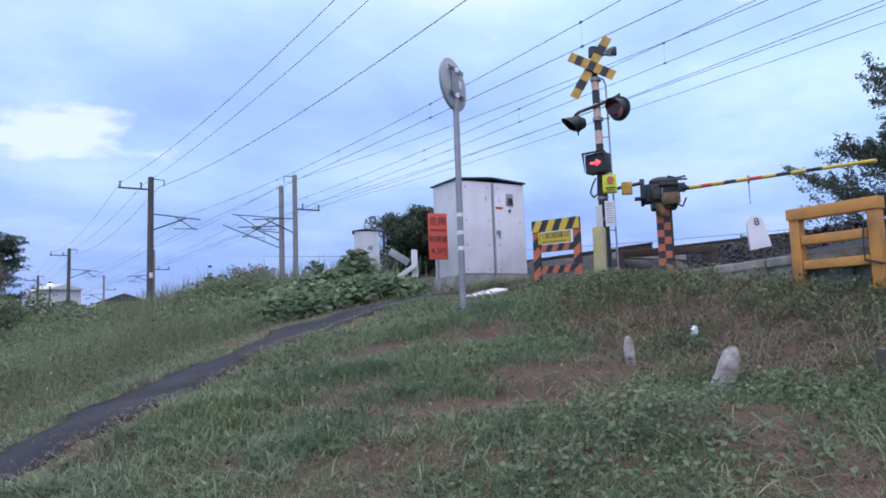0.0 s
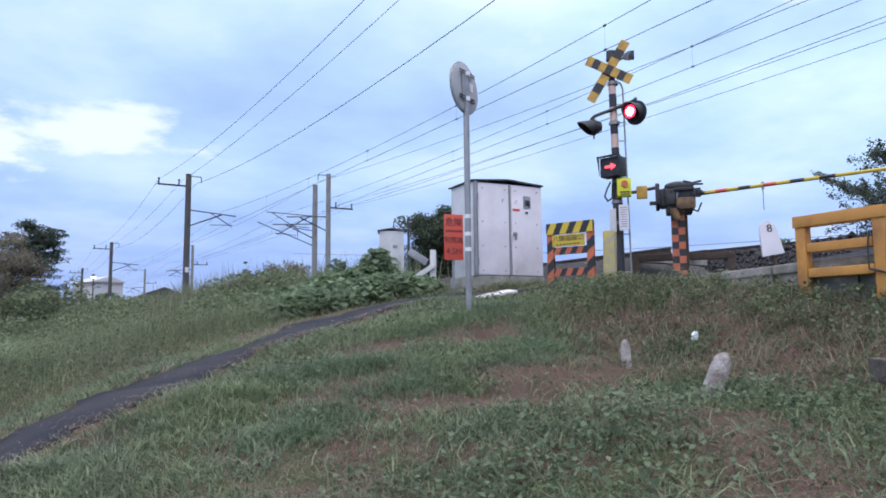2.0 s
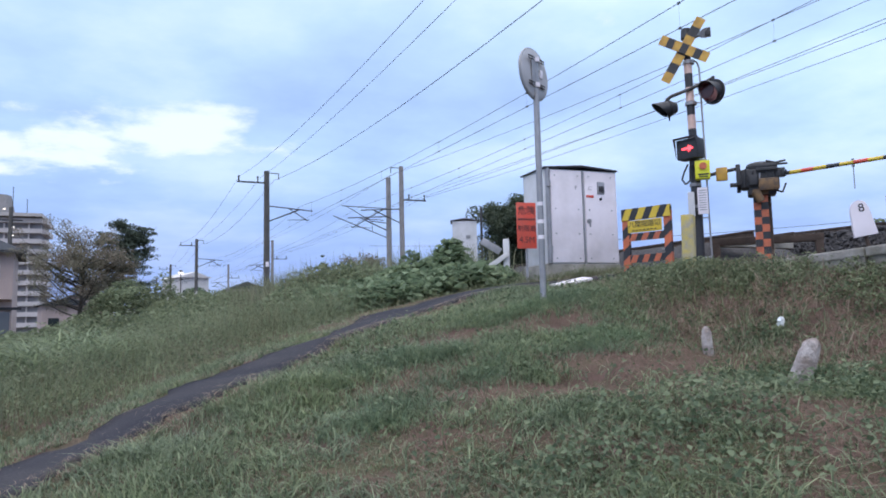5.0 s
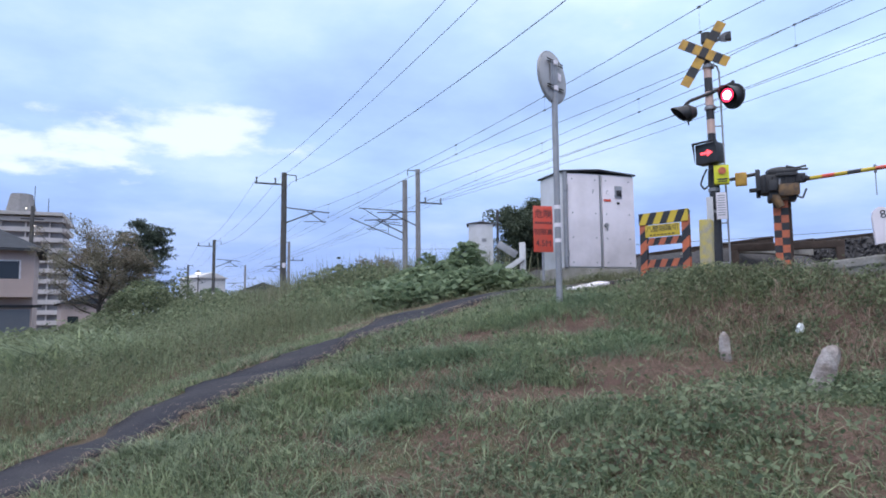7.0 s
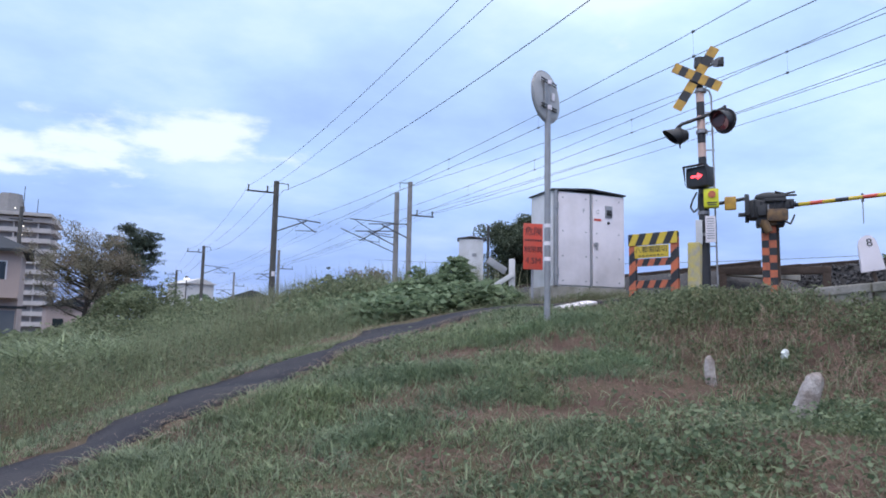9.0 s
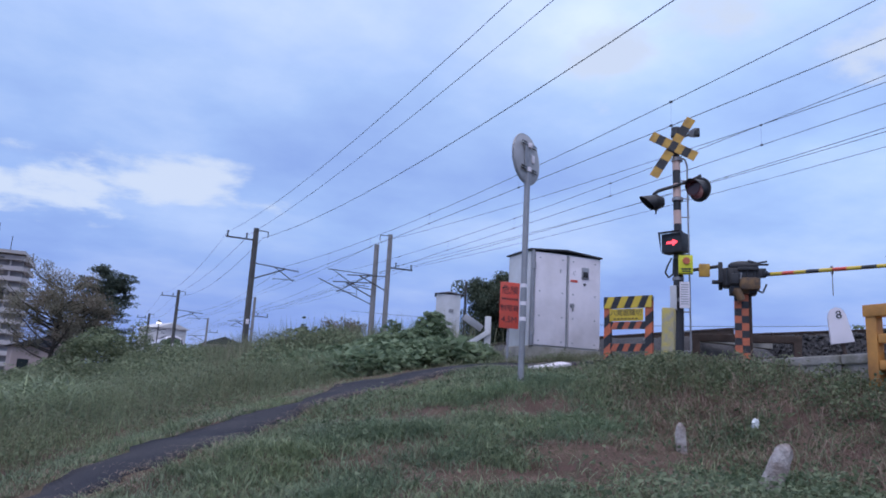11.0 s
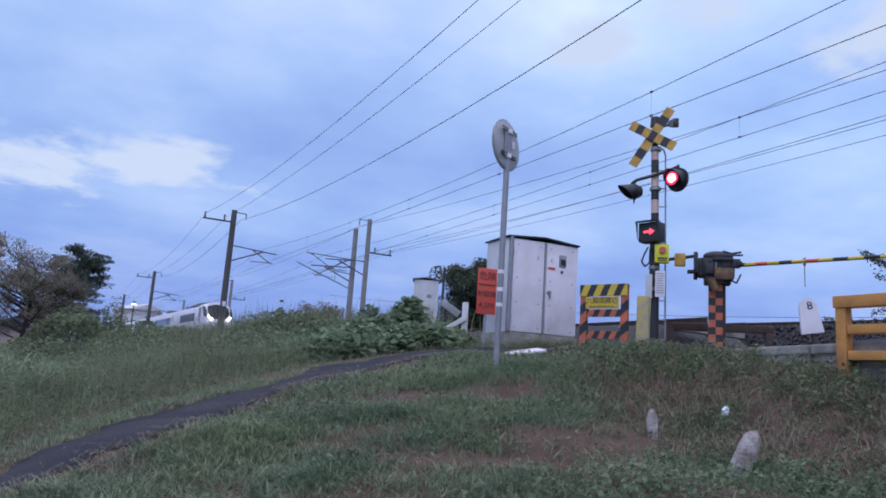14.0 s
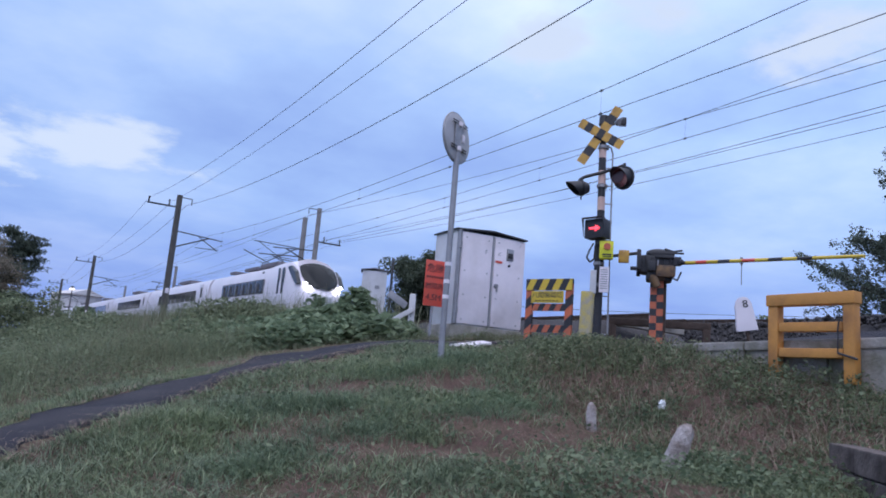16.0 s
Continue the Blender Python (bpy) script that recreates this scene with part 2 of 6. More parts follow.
M_GLASS = material("dark_tinted_glass", (0.025, 0.032, 0.036), 0.06, 0, 0.05, 0.5, 0)
M_ROOFKIT = material("grey_roof_equipment", (0.18, 0.17, 0.19), 0.7, 0, 0.2, 2, 0.05)
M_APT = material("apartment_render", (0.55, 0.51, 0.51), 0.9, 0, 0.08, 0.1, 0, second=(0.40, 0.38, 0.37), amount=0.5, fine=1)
# darker grey than the render: the shade behind the balconies put into colour
M_APTSHADE = material("balcony_recess_shade", (0.27, 0.26, 0.27), 0.9, 0, 0.15, 0.2, 0, fine=2)
M_HOUSE = material("pink_beige_siding", (0.42, 0.33, 0.31), 0.85, 0, 0.08, 0.5, 0.1, second=(0.36, 0.29, 0.27), amount=0.4, fine=8)
M_TILE = material("slate_roof_tile", (0.06, 0.065, 0.075), 0.9, 0, 0.2, 2, 0.3, spec=0.15)
M_SHUT = material("grey_shutter", (0.13, 0.14, 0.16), 0.5, 0.2, 0.1, 1, 0.1)
M_OFFW = material("far_white_wall", (0.62, 0.60, 0.60), 0.8, 0, 0.06, 0.2, 0, fine=2)
M_BAG = material("crumpled_plastic", (0.75, 0.78, 0.8), 0.35, 0, 0.1, 8, 0.2)


def glow(name, colour, strength):
    m = bpy.data.materials.new(name)
    m.use_nodes = True
    b = m.node_tree.nodes["Principled BSDF"]
    b.inputs["Base Color"].default_value = (*[c * 0.5 for c in colour], 1)
    b.inputs["Emission Color"].default_value, b.inputs["Emission Strength"].default_value = (*colour, 1), strength
    return m


M_GLOWRED = glow("lit_red_lens", (1.0, 0.03, 0.09), 2.6)
M_GLOWCORE = glow("lit_lamp_core", (1.0, 0.72, 0.75), 6.0)
M_ARROW = glow("lit_red_arrow", (1.0, 0.07, 0.09), 3.0)
M_HEAD = glow("headlight_beam", (1.0, 0.95, 0.88), 14.0)
M_STREET = glow("street_light_glow", (1.0, 0.88, 0.72), 3.0)
M_REDLENS = material("unlit_red_lens", (0.05, 0.012, 0.014), 0.25, 0, 0.1, 5, 0)


# ---- mesh helpers ----
def box(bm, c, s, rot=None, bevel=0.0):
    """A box with centre c and size s, turned by the matrix rot, its edges rounded."""
    made = bmesh.ops.create_cube(bm, size=1.0)["verts"]
    m = Matrix.Translation(c) @ (rot.to_4x4() if rot else Matrix()) @ Matrix.Diagonal((*s, 1))
    bmesh.ops.transform(bm, matrix=m, verts=made)
    if bevel:
        edges = {e for v in made for e in v.link_edges}
        bmesh.ops.bevel(bm, geom=list(edges), offset=bevel, segments=2, affect="EDGES", profile=0.6)


def tube(bm, a, b, r, r2=None, n=10, caps=True):
    """A round bar from a to b, with radius r at a and r2 at b."""
    a, b = Vector(a), Vector(b)
    d = b - a
    q = d.to_track_quat("Z", "Y").to_matrix().to_4x4()
    bmesh.ops.create_cone(bm, cap_ends=caps, segments=n, radius1=r, radius2=r if r2 is None else r2, depth=d.length,
                          matrix=Matrix.Translation((a + b) / 2) @ q)


def sweep(bm, pts, r, n=8):
    for a, b in zip(pts, pts[1:]):
        tube(bm, a, b, r, n=n)


def prism(bm, outline, thick, m=None):
    """An outline in the xz plane given thickness along y, then moved by m."""
    m = m or Matrix()
    f = [bm.verts.new(m @ Vector((x, -thick / 2, z))) for x, z in outline]
    k = [bm.verts.new(m @ Vector((x, thick / 2, z))) for x, z in outline]
    bm.faces.new(f); bm.faces.new(k[::-1])
    for i in range(len(f)):
        j = (i + 1) % len(f)
        bm.faces.new((f[j], f[i], k[i], k[j]))


def shut(bm, mesh, smooth=False):
    bmesh.ops.recalc_face_normals(bm, faces=bm.faces)
    bm.to_mesh(mesh)
    bm.free()
    if smooth:
        mesh.shade_smooth()
        mesh.set_sharp_from_angle(angle=radians(35))


def part(name, bm, mat, parent=None, label="", smooth=True):
    mesh = bpy.data.meshes.new(name)
    shut(bm, mesh, smooth)
    mesh.materials.append(mat)
    ob = new(name, mesh)
    if parent:
        ob.parent = parent
    if label:
        tagged(ob, label)
    return ob


def thing(name, m, label, category, group="", kind=""):
    ob = new(name)
    ob.empty_display_size = 0.2
    ob.matrix_world = m
    return tagged(ob, label, category, group, kind)


def made(fn, *a, **k):
    bm = bmesh.new()
    fn(bm, *a, **k)
    return bm


def solid(name, bm, mat, label, category, group="", kind="", m=None, smooth=True):
    ob = part(name, bm, mat, None, "", smooth)
    if m:
        ob.matrix_world = m
    return tagged(ob, label, category, group, kind)


def words(text, size, mat, parent, m, name="lettering"):
    cu = bpy.data.curves.new(name, "FONT")
    cu.body, cu.size, cu.align_x, cu.align_y, cu.extrude = text, size, "CENTER", "CENTER", 0.001
    tmp = new(name, cu)
    bpy.context.view_layer.update()
    mesh = bpy.data.meshes.new_from_object(tmp.evaluated_get(bpy.context.evaluated_depsgraph_get()))
    bpy.data.objects.remove(tmp)
    mesh.materials.clear()
    mesh.materials.append(mat)
    ob = new(name, mesh)
    ob.parent = parent
    ob.matrix_local = m
    return ob


def raw(name, verts, faces, mat, label, category, kind="stuff", smooth=False):
    """One mesh of many loose pieces from arrays: verts (n, 3), faces (m, 3 or 4)."""
    mesh = bpy.data.meshes.new(name)
    k = faces.shape[1]
    mesh.vertices.add(len(verts)); mesh.vertices.foreach_set("co", np.ascontiguousarray(verts, dtype=np.float32).ravel())
    mesh.loops.add(faces.size); mesh.loops.foreach_set("vertex_index", np.ascontiguousarray(faces, dtype=np.int32).ravel())
    mesh.polygons.add(len(faces))
    mesh.polygons.foreach_set("loop_start", np.arange(0, faces.size, k, dtype=np.int32))
    mesh.update(calc_edges=True)
    mesh.validate()
    mesh.materials.append(mat)
    if smooth:
        mesh.shade_smooth()
    return tagged(new(name, mesh), label, category, "", kind)


# ---- ground ----
UK = np.array([-400.0, -8, -2, 0, 3, 4.5, 6, 7, 8, 9, 10, 12, 16, 60])
ZK = np.array([-0.6, -0.35, -0.12, 0, 0.30, 0.62, 0.98, 1.25, 1.52, 1.78, 2.0, 2.25, 2.3, 2.3])


def height(x, y):
    """The lie of the land: a bank that climbs from the viewer to the line."""
    x, y = np.asarray(x, float), np.asarray(y, float)
    ys = np.where(y < 6, y, 6 + 2.2 * (1 - np.exp(-(np.maximum(y, 6) - 6) / 2.2)))
    ys = np.maximum(ys, -6)
    u = 0.75 * np.clip(x, -40, 16) + 0.65 * ys
    z = np.interp(u, UK, ZK)
    bumps = 0.035 * np.sin(2.1 * x + 1.3 * y) * np.sin(1.7 * y - 0.8 * x) + 0.02 * np.sin(5.3 * x + 0.7) * np.sin(4.7 * y)
    near = np.exp(-((x - 3) ** 2 + (y - 6) ** 2) / 150)
    hollow = 0.42 * np.exp(-((x - 5.9) / 1.25) ** 2 - ((y - 4.6) / 1.9) ** 2)
    toe = 0.10 * np.clip((x - 6.7) / 1.0, 0, 1) * np.clip((7.2 - y) / 1.5, 0, 1)
    return z + bumps * near - hollow + toe


def axis(lo, hi, step, far):
    mid = np.arange(lo, hi + 1e-6, step)
    out = hi + np.cumsum(step * 1.32 ** np.arange(1, 36))
    inn = lo - np.cumsum(step * 1.32 ** np.arange(1, 36))
    return np.concatenate([inn[inn > -far][::-1], mid, out[out < far]])


def build_ground():
    xs, ys = axis(-9, 13, 0.16, 2500), axis(-4, 17, 0.16, 2500)
    X, Y = np.meshgrid(xs, ys)
    V = np.stack([X, Y, height(X, Y)], -1).reshape(-1, 3)
    w = len(xs)
    i = (np.arange(len(ys) - 1)[:, None] * w + np.arange(w - 1)[None, :]).ravel()
    F = np.stack([i, i + 1, i + w + 1, i + w], -1)
    raw("ground", V, F, M_SOIL, "bank of brown soil, dry straw and weeds", "ground", "structure", True)


build_ground()


def ribbon(name, pts, width, lift, mat, label, category, rough=0.0, drop=0.12):
    """A paved strip that lies on the ground along pts, with a ragged edge and sides that go into the soil."""
    P = [np.array(p, float) for p in pts]
    out = []
    for a, b in zip(P, P[1:]):
        k = max(2, int(np.linalg.norm(b - a) / 0.14))
        out += [a + (b - a) * i / k for i in range(k)]
    out = np.array(out + [P[-1]])
    for _ in range(14):
        out[1:-1] = (out[:-2] + 2 * out[1:-1] + out[2:]) / 4
    far = np.cumsum(np.r_[0, np.linalg.norm(np.diff(out, axis=0), axis=1)])
    wide = np.interp(out[:, 0], [p[0] for p in width], [p[1] for p in width]) + 0.04 * np.sin(far * 2.3) + 0.04 * np.sin(far * 5.1 + 1)
    t = np.gradient(out, axis=0); t /= np.linalg.norm(t, axis=1)[:, None]
    nrm = np.stack([-t[:, 1], t[:, 0]], -1)
    rows = []
    rng = np.random.default_rng(5)
    j1, j2 = rng.normal(0, rough, len(out)), rng.normal(0, rough, len(out))
    for s, dz in ((-1.0, -drop), (-1.0, 0), (-0.5, 0.015), (0, 0.02), (0.5, 0.015), (1.0, 0), (1.0, -drop)):
        e = out + nrm * s * wide[:, None] / 2
        if abs(s) == 1.0:
            e = e + nrm * (j1 if s < 0 else j2)[:, None]
        rows.append(np.column_stack([e, height(e[:, 0], e[:, 1]) + lift + dz]))
    V = np.array(rows); k, n = V.shape[:2]
    i = (np.arange(k - 1)[:, None] * n + np.arange(n - 1)[None, :]).ravel()
    return raw(name, V.reshape(-1, 3), np.stack([i, i + 1, i + n + 1, i + n], -1), mat, label, category, "structure", True)


PATH_XY = [(-14.0, -9.0), (-7.0, -1.4), (-3.2, 2.75), (-1.6, 4.45), (-0.57, 5.5), (-0.27, 5.82), (0.1, 6.18), (0.54, 6.54), (1.07, 7.08), (1.75, 7.77), (2.45, 8.38), (2.97, 8.7), (3.5, 9.1), (4.4, 9.85), (5.2, 10.2), (6.1, 10.0), (7.0, 9.3), (7.8, 8.6), (9.2, 7.6)]
PATH_W = [(-4, .60), (.5, .58), (1.2, .78), (2.4, .76), (2.95, .5), (3.5, .8), (4.5, 1.25), (6.0, 1.3), (9.0, 1.4)]   # x and the full width there
ribbon("footpath", PATH_XY, PATH_W, 0.035, M_ASPHALT, "narrow worn asphalt footpath up the bank", "path", 0.045)

# ---- side road on its retaining wall, and the crossing ----
def road_z(x, y):
    """The lane climbs away from the crossing and leans up towards the line."""
    return 2.09 + 0.03 * (5.5 - y) + (0.12 + 0.02 * (8 - min(y, 8))) * (min(x, 9.9) - 8)


def build_road():
    bm = bmesh.new()
    xs, ys = (8.13, 8.6, 9.2, 9.9, 11.0, 12.6), [7.9 - .6 * i for i in range(21)]
    top = [[bm.verts.new((x, y, road_z(x, y) + .012 * math.sin(3 * x + 2 * y))) for x in xs] for y in ys]
    low = [[bm.verts.new((x, y, 1.2)) for x in xs] for y in ys]
    for g, flip in ((top, False), (low, True)):
        for a, b in zip(g, g[1:]):
            for i in range(len(xs) - 1):
                f = (a[i], a[i + 1], b[i + 1], b[i])
                bm.faces.new(f[::-1] if flip else f)
    edge = lambda r: [(r[k][0], r[k + 1][0]) for k in range(len(r) - 1)]
    for k in range(len(ys) - 1):
        bm.faces.new((top[k][0], top[k + 1][0], low[k + 1][0], low[k][0]))
        bm.faces.new((top[k][-1], top[k + 1][-1], low[k + 1][-1], low[k][-1]))
    for k in (0, -1):
        for i in range(len(xs) - 1):
            bm.faces.new((top[k][i], top[k][i + 1], low[k][i + 1], low[k][i]))
    solid("road", bm, M_ASPHALT, "grey asphalt lane behind a low retaining wall", "road", kind="structure", smooth=False)


build_road()
wall = thing("retaining_wall", pose(0, 0, 0), "low stained concrete retaining wall of cast blocks", "wall", kind="structure")
bm = bmesh.new(); box(bm, (0, 0, 0), (0.22, 0.97, 0.95), bevel=0.015)
mesh_block = bpy.data.meshes.new("wall_block"); shut(bm, mesh_block); mesh_block.materials.append(M_WALL)
bm = bmesh.new(); box(bm, (0, 0, 0), (0.24, 1.96, 0.11), bevel=0.02)
mesh_cope = bpy.data.meshes.new("coping_stone"); shut(bm, mesh_cope); mesh_cope.materials.append(M_WALL)
rnd = random.Random(3)
for i in range(11):
    ob = new("wall_block", mesh_block); ob.parent = wall
    y = 6.5 - i
    ob.location = (8.02 + rnd.uniform(-.012, .012), y, road_z(8, y) - 0.49 + rnd.uniform(-.012, .006))
    ob.rotation_euler = (math.atan(-0.03), 0, 0)
for i in range(6):
    ob = new("coping_stone", mesh_cope); ob.parent = wall
    y = 6.0 - i * 1.98
    ob.location = (8.0 + rnd.uniform(-.01, .01), y, road_z(8, y) + .01)
    ob.rotation_euler = (math.atan(-0.03), 0, rnd.uniform(-.004, .004))

# low wall of two courses that sticks out of the bank, stained dark
low_wall = thing("low_block_wall", pose(6.45, 3.05, float(height(6.4, 3.1)) - .20, 0, 0, 46.5), "low wall of two courses of dark stained concrete blocks half buried", "wall", kind="structure")
bm = bmesh.new(); box(bm, (0, 0, 0), (.58, .20, .19), bevel=.012)
mesh_low = bpy.data.meshes.new("wall_block"); shut(bm, mesh_low); mesh_low.materials.append(M_STAINED)
for course in range(3):
    for i in range(4):
        ob = new("wall_block", mesh_low); ob.parent = low_wall
        ob.location = (-.3 - i * .6 + (.28 if course == 1 else 0), rnd.uniform(-.012, .012), -.1 + course * .2)
        ob.rotation_euler = (0, 0, rnd.uniform(-.01, .01))

# ---- tracks ----
TRACK_T = math.tan(radians(-1.5))
GRADE = 0.008
DIP = 0.0055   # the far line falls a little more this side of the masts


def track_x(x40, y):
    return x40 + TRACK_T * (y - 40)


def build_bed(x40, top, half, y0, y1, toe, seed, grade=0.0):
    rng = np.random.default_rng(seed)
    ys = np.concatenate([np.arange(y0, min(y1, 30), 0.25), np.arange(max(30, y0), y1, 3.0)])
    prof = np.array([(-half - 1.1, toe), (-half - 0.5, (toe + top) / 2), (-half, top), (-half * .5, top + .03), (half * .5, top + .03), (half, top), (half + 1.1, toe)])
    V = np.array([[(track_x(x40, y) + px, y, pz + ((grade * (y - 37) - (DIP * max(0, 37 - y) if grade else 0)) if pz > toe else 0)) for y in ys] for px, pz in prof])
    V[1:-1] += rng.normal(0, 0.035, V[1:-1].shape)
    for j in range(4):
        V[:, j, 2] = toe + (V[:, j, 2] - toe) * j / 4
    k, n = V.shape[:2]
    i = (np.arange(k - 1)[:, None] * n + np.arange(n - 1)[None, :]).ravel()
    raw("ballast_bed", V.reshape(-1, 3), np.stack([i, i + n, i + n + 1, i + 1], -1), M_BALLAST, "raised bed of grey railway ballast", "ballast", "structure")


build_bed(10.95, 2.80, 1.5, 9.4, 260, 1.9, 1)
build_bed(15.2, 3.46, 1.7, -40, 620, 1.9, 2, GRADE)


def scatter_stones(n, xr, yr, zf, size, seed, label):
    """Loose ballast stones: squashed, jittered octahedra."""
    rng = np.random.default_rng(seed)
    base = np.array([(1, 0, 0), (-1, 0, 0), (0, 1, 0), (0, -1, 0), (0, 0, 1), (0, 0, -1)], float)
    tri = np.array([(0, 2, 4), (2, 1, 4), (1, 3, 4), (3, 0, 4), (2, 0, 5), (1, 2, 5), (3, 1, 5), (0, 3, 5)])
    x, y = rng.uniform(*xr, n), rng.uniform(*yr, n)
    s = size * rng.uniform(0.6, 1.4, n)
    B = base[None] * s[:, None, None] * rng.uniform(0.6, 1.2, (n, 6, 1)) + rng.normal(0, 0.15, (n, 6, 3)) * s[:, None, None]
    V = B + np.stack([x, y, zf(x, y, rng)], -1)[:, None]
    F = tri[None] + (np.arange(n) * 6)[:, None, None]
    raw("ballast_stones", V.reshape(-1, 3), F.reshape(-1, 3), M_BALLAST, label, "stones")


def far_bed_z(x, y, rng):
    edge = x - (track_x(15.2, y) - 2.7)
    return 2.0 + np.clip(edge / 0.95, 0, 1) * (1.24 - DIP * (37 - y)) + rng.uniform(-.02, .06, len(x)) + 0.12 * np.maximum(0, np.sin(y * 0.9 + 1.3)) * (edge > .8)


scatter_stones(12000, (13.2, 15.2), (3.0, 22), far_bed_z, 0.042, 11, "heaped grey ballast stones beside the far track")


def build_rail(name, x40, z, y0, y1, grade=0.0):
    bm = bmesh.new()
    prof = [(-.07, 0), (.07, 0), (.07, .015), (.012, .04), (.012, .11), (.034, .12), (.034, .15), (-.034, .15), (-.034, .12), (-.012, .11), (-.012, .04), (-.07, .015)]
    m = Matrix(((1, TRACK_T, 0, x40 - TRACK_T * 40), (0, 1, 0, (y0 + y1) / 2), (0, grade, 1, z + grade * ((y0 + y1) / 2 - 37)), (0, 0, 0, 1)))
    m = Matrix.Translation((TRACK_T * (y0 + y1) / 2, 0, 0)) @ m
    prism(bm, prof, y1 - y0, m)
    return bm


for x40, z, lab in ((10.95, 2.86, "near"), (15.2, 3.58, "far")):
    trk = thing("railway_track", pose(0, 0, 0), "pair of steel rails on concrete sleepers in ballast", "track", kind="structure")
    for s in (-0.5335, 0.5335):
        if lab == "near":
            part("rail", build_rail("rail", x40 + s, z, 9.5, 240), M_RUST, trk, smooth=False)
        else:
            part("rail", build_rail("rail", x40 + s, z, 37, 610, GRADE), M_RUST, trk, smooth=False)
            part("rail", build_rail("rail", x40 + s, z, -30, 36.99, GRADE + DIP), M_RUST, trk, smooth=False)
    bm = bmesh.new()
    for i in range(110):
        y = (10 if lab == "near" else -25) + i * 0.65
        box(bm, (track_x(x40, y), y, z - 0.06 + (0.0 if lab == "near" else GRADE * (y - 37) - DIP * max(0, 37 - y))), (2.0, 0.22, 0.12))
    tagged(part("sleepers", bm, M_CONC, trk, smooth=False), kind="stuff")


# ---- overhead line ----
def build_mast(x, y, base, top, side, mat, crossarm, arm_z, label, group, r=0.17, lean=0.0, feeder=True):
    """A line mast: tapered pole, a hinged bracket towards the track (side +1: to larger x), a feeder crossarm."""
    h = top - base
    th = thing("catenary_mast", pose(x, y, base, 0, lean, 0), label, "pole", group)
    bm = bmesh.new(); tube(bm, (0, 0, 0), (0, 0, h), r, r * 0.82, 14)
    part("pole", bm, mat, th)
    if mat is M_POLED:
        bm = bmesh.new(); box(bm, (0, -r - .012, 3.2), (.2, .02, .3), bevel=.004)
        part("number_plate", bm, M_WHITE, th, "small white plate")
    a = arm_z - base
    bm = bmesh.new()
    tube(bm, (side * .15, 0, a + .95), (side * 2.9, 0, a + .75), .035)
    tube(bm, (side * .15, 0, a), (side * 2.0, 0, a + .78), .04)
    tube(bm, (side * 1.3, 0, a + .9), (side * 2.6, 0, a + .1), .03)
    tube(bm, (side * 1.3, 0, a + .12), (side * 2.7, 0, a + .18), .022)
    part("bracket", bm, M_DARK, th, "hinged steel cantilever bracket")
    if crossarm:
        bm = bmesh.new()
        box(bm, (-side * .85, 0, crossarm - base), (1.9, .09, .09), bevel=.01)
        part("crossarm", bm, M_DARK, th)
        for k in (.55, 1.7):
            bm = bmesh.new()
            tube(bm, (-side * k, 0, crossarm - base + .05), (-side * k, 0, crossarm - base + .3), .05, .035, 8)
            tube(bm, (-side * k, 0, crossarm - base + .3), (-side * k, 0, crossarm - base + .38), .07, .06, 8)
            part("insulator", bm, M_DARK, th)
    if feeder:
        bm = bmesh.new()
        sweep(bm, [(0, 0, h - .1), (side * .75, 0, h - .12), (side * .75, 0, h - .5)], .028)
        part("feeder_arm", bm, M_DARK, th)
    return th


near_label = "dark weathered concrete catenary mast beside the near track"
far_label = "pale concrete catenary mast behind the far track"
for y, top in ((44.6, 10.95), (85.5, 11.2), (125.5, 11.45), (166, 11.6), (1.6, 10.3)):
    build_mast(8.9, y, 1.9, top, 1, M_POLED, top - 0.75, top - 3.15, near_label, "near line of masts", 0.2)
for y, top in ((45.2, 12.0), (89, 11.7), (126, 11.6), (3.0, 11.9)):
    build_mast(18.15, y, 1.9, top, -1, M_POLE, top - 2.3, top - 3.9, far_label, "far line of masts", 0.19)
long_arm = build_mast(17.35, 45.6, 1.9, 11.25, -1, M_POLE, 0, 7.6, "pale concrete mast with a long cantilever bracket", "far line of masts", 0.2, feeder=False)


for z0, z1, reach in ((7.2, 7.25, 3.3), (6.2, 6.3, 1.3), (5.2, 6.55, 3.9)):
    bm = bmesh.new(); tube(bm, (-.15, 0, z0), (-reach, 0, z1), .03, n=8)
    part("arm", bm, M_DARK, long_arm, "grey steel cantilever tube")
bm = bmesh.new(); tube(bm, (-1.3, 0, 6.3), (-3.0, 0, 7.25), .026, n=8); tube(bm, (-1.2, 0, 5.6), (-1.2, 0, 6.3), .02, n=6)
part("stay", bm, M_DARK, long_arm, "thin grey stays")


def wire(name, pts, sag, r, label, hangers=None):
    """A line strung through its supports, sagging between them; hangers: a lower wire held under it."""
    bm = bmesh.new()

    def run(a, b, sg, n=14):
        a, b = Vector(a), Vector(b)
        return [a.lerp(b, i / n) - Vector((0, 0, 4 * sg * (i / n) * (1 - i / n))) for i in range(n + 1)]
    for a, b in zip(pts, pts[1:]):
        up = run(a, b, sag)
        sweep(bm, up, r, 5)
        if hangers:
            low = run(Vector(a) - Vector((0, 0, hangers)), Vector(b) - Vector((0, 0, hangers)), 0.05)
            sweep(bm, low, r, 5)
            for i in range(1, 14, 2):
                tube(bm, up[i], low[i], r * .3, n=4)
                for p in (up[i], low[i]):
                    box(bm, p, (.035, .07, .045))
    return solid(name, bm, M_WIRE, label, "wire", "overhead wires", smooth=False)


NY, FY = (-78, -37.5, 1.6, 44.6, 85.5, 125.5, 166), (-80, -39, 3.0, 45.2, 89, 126, 166)


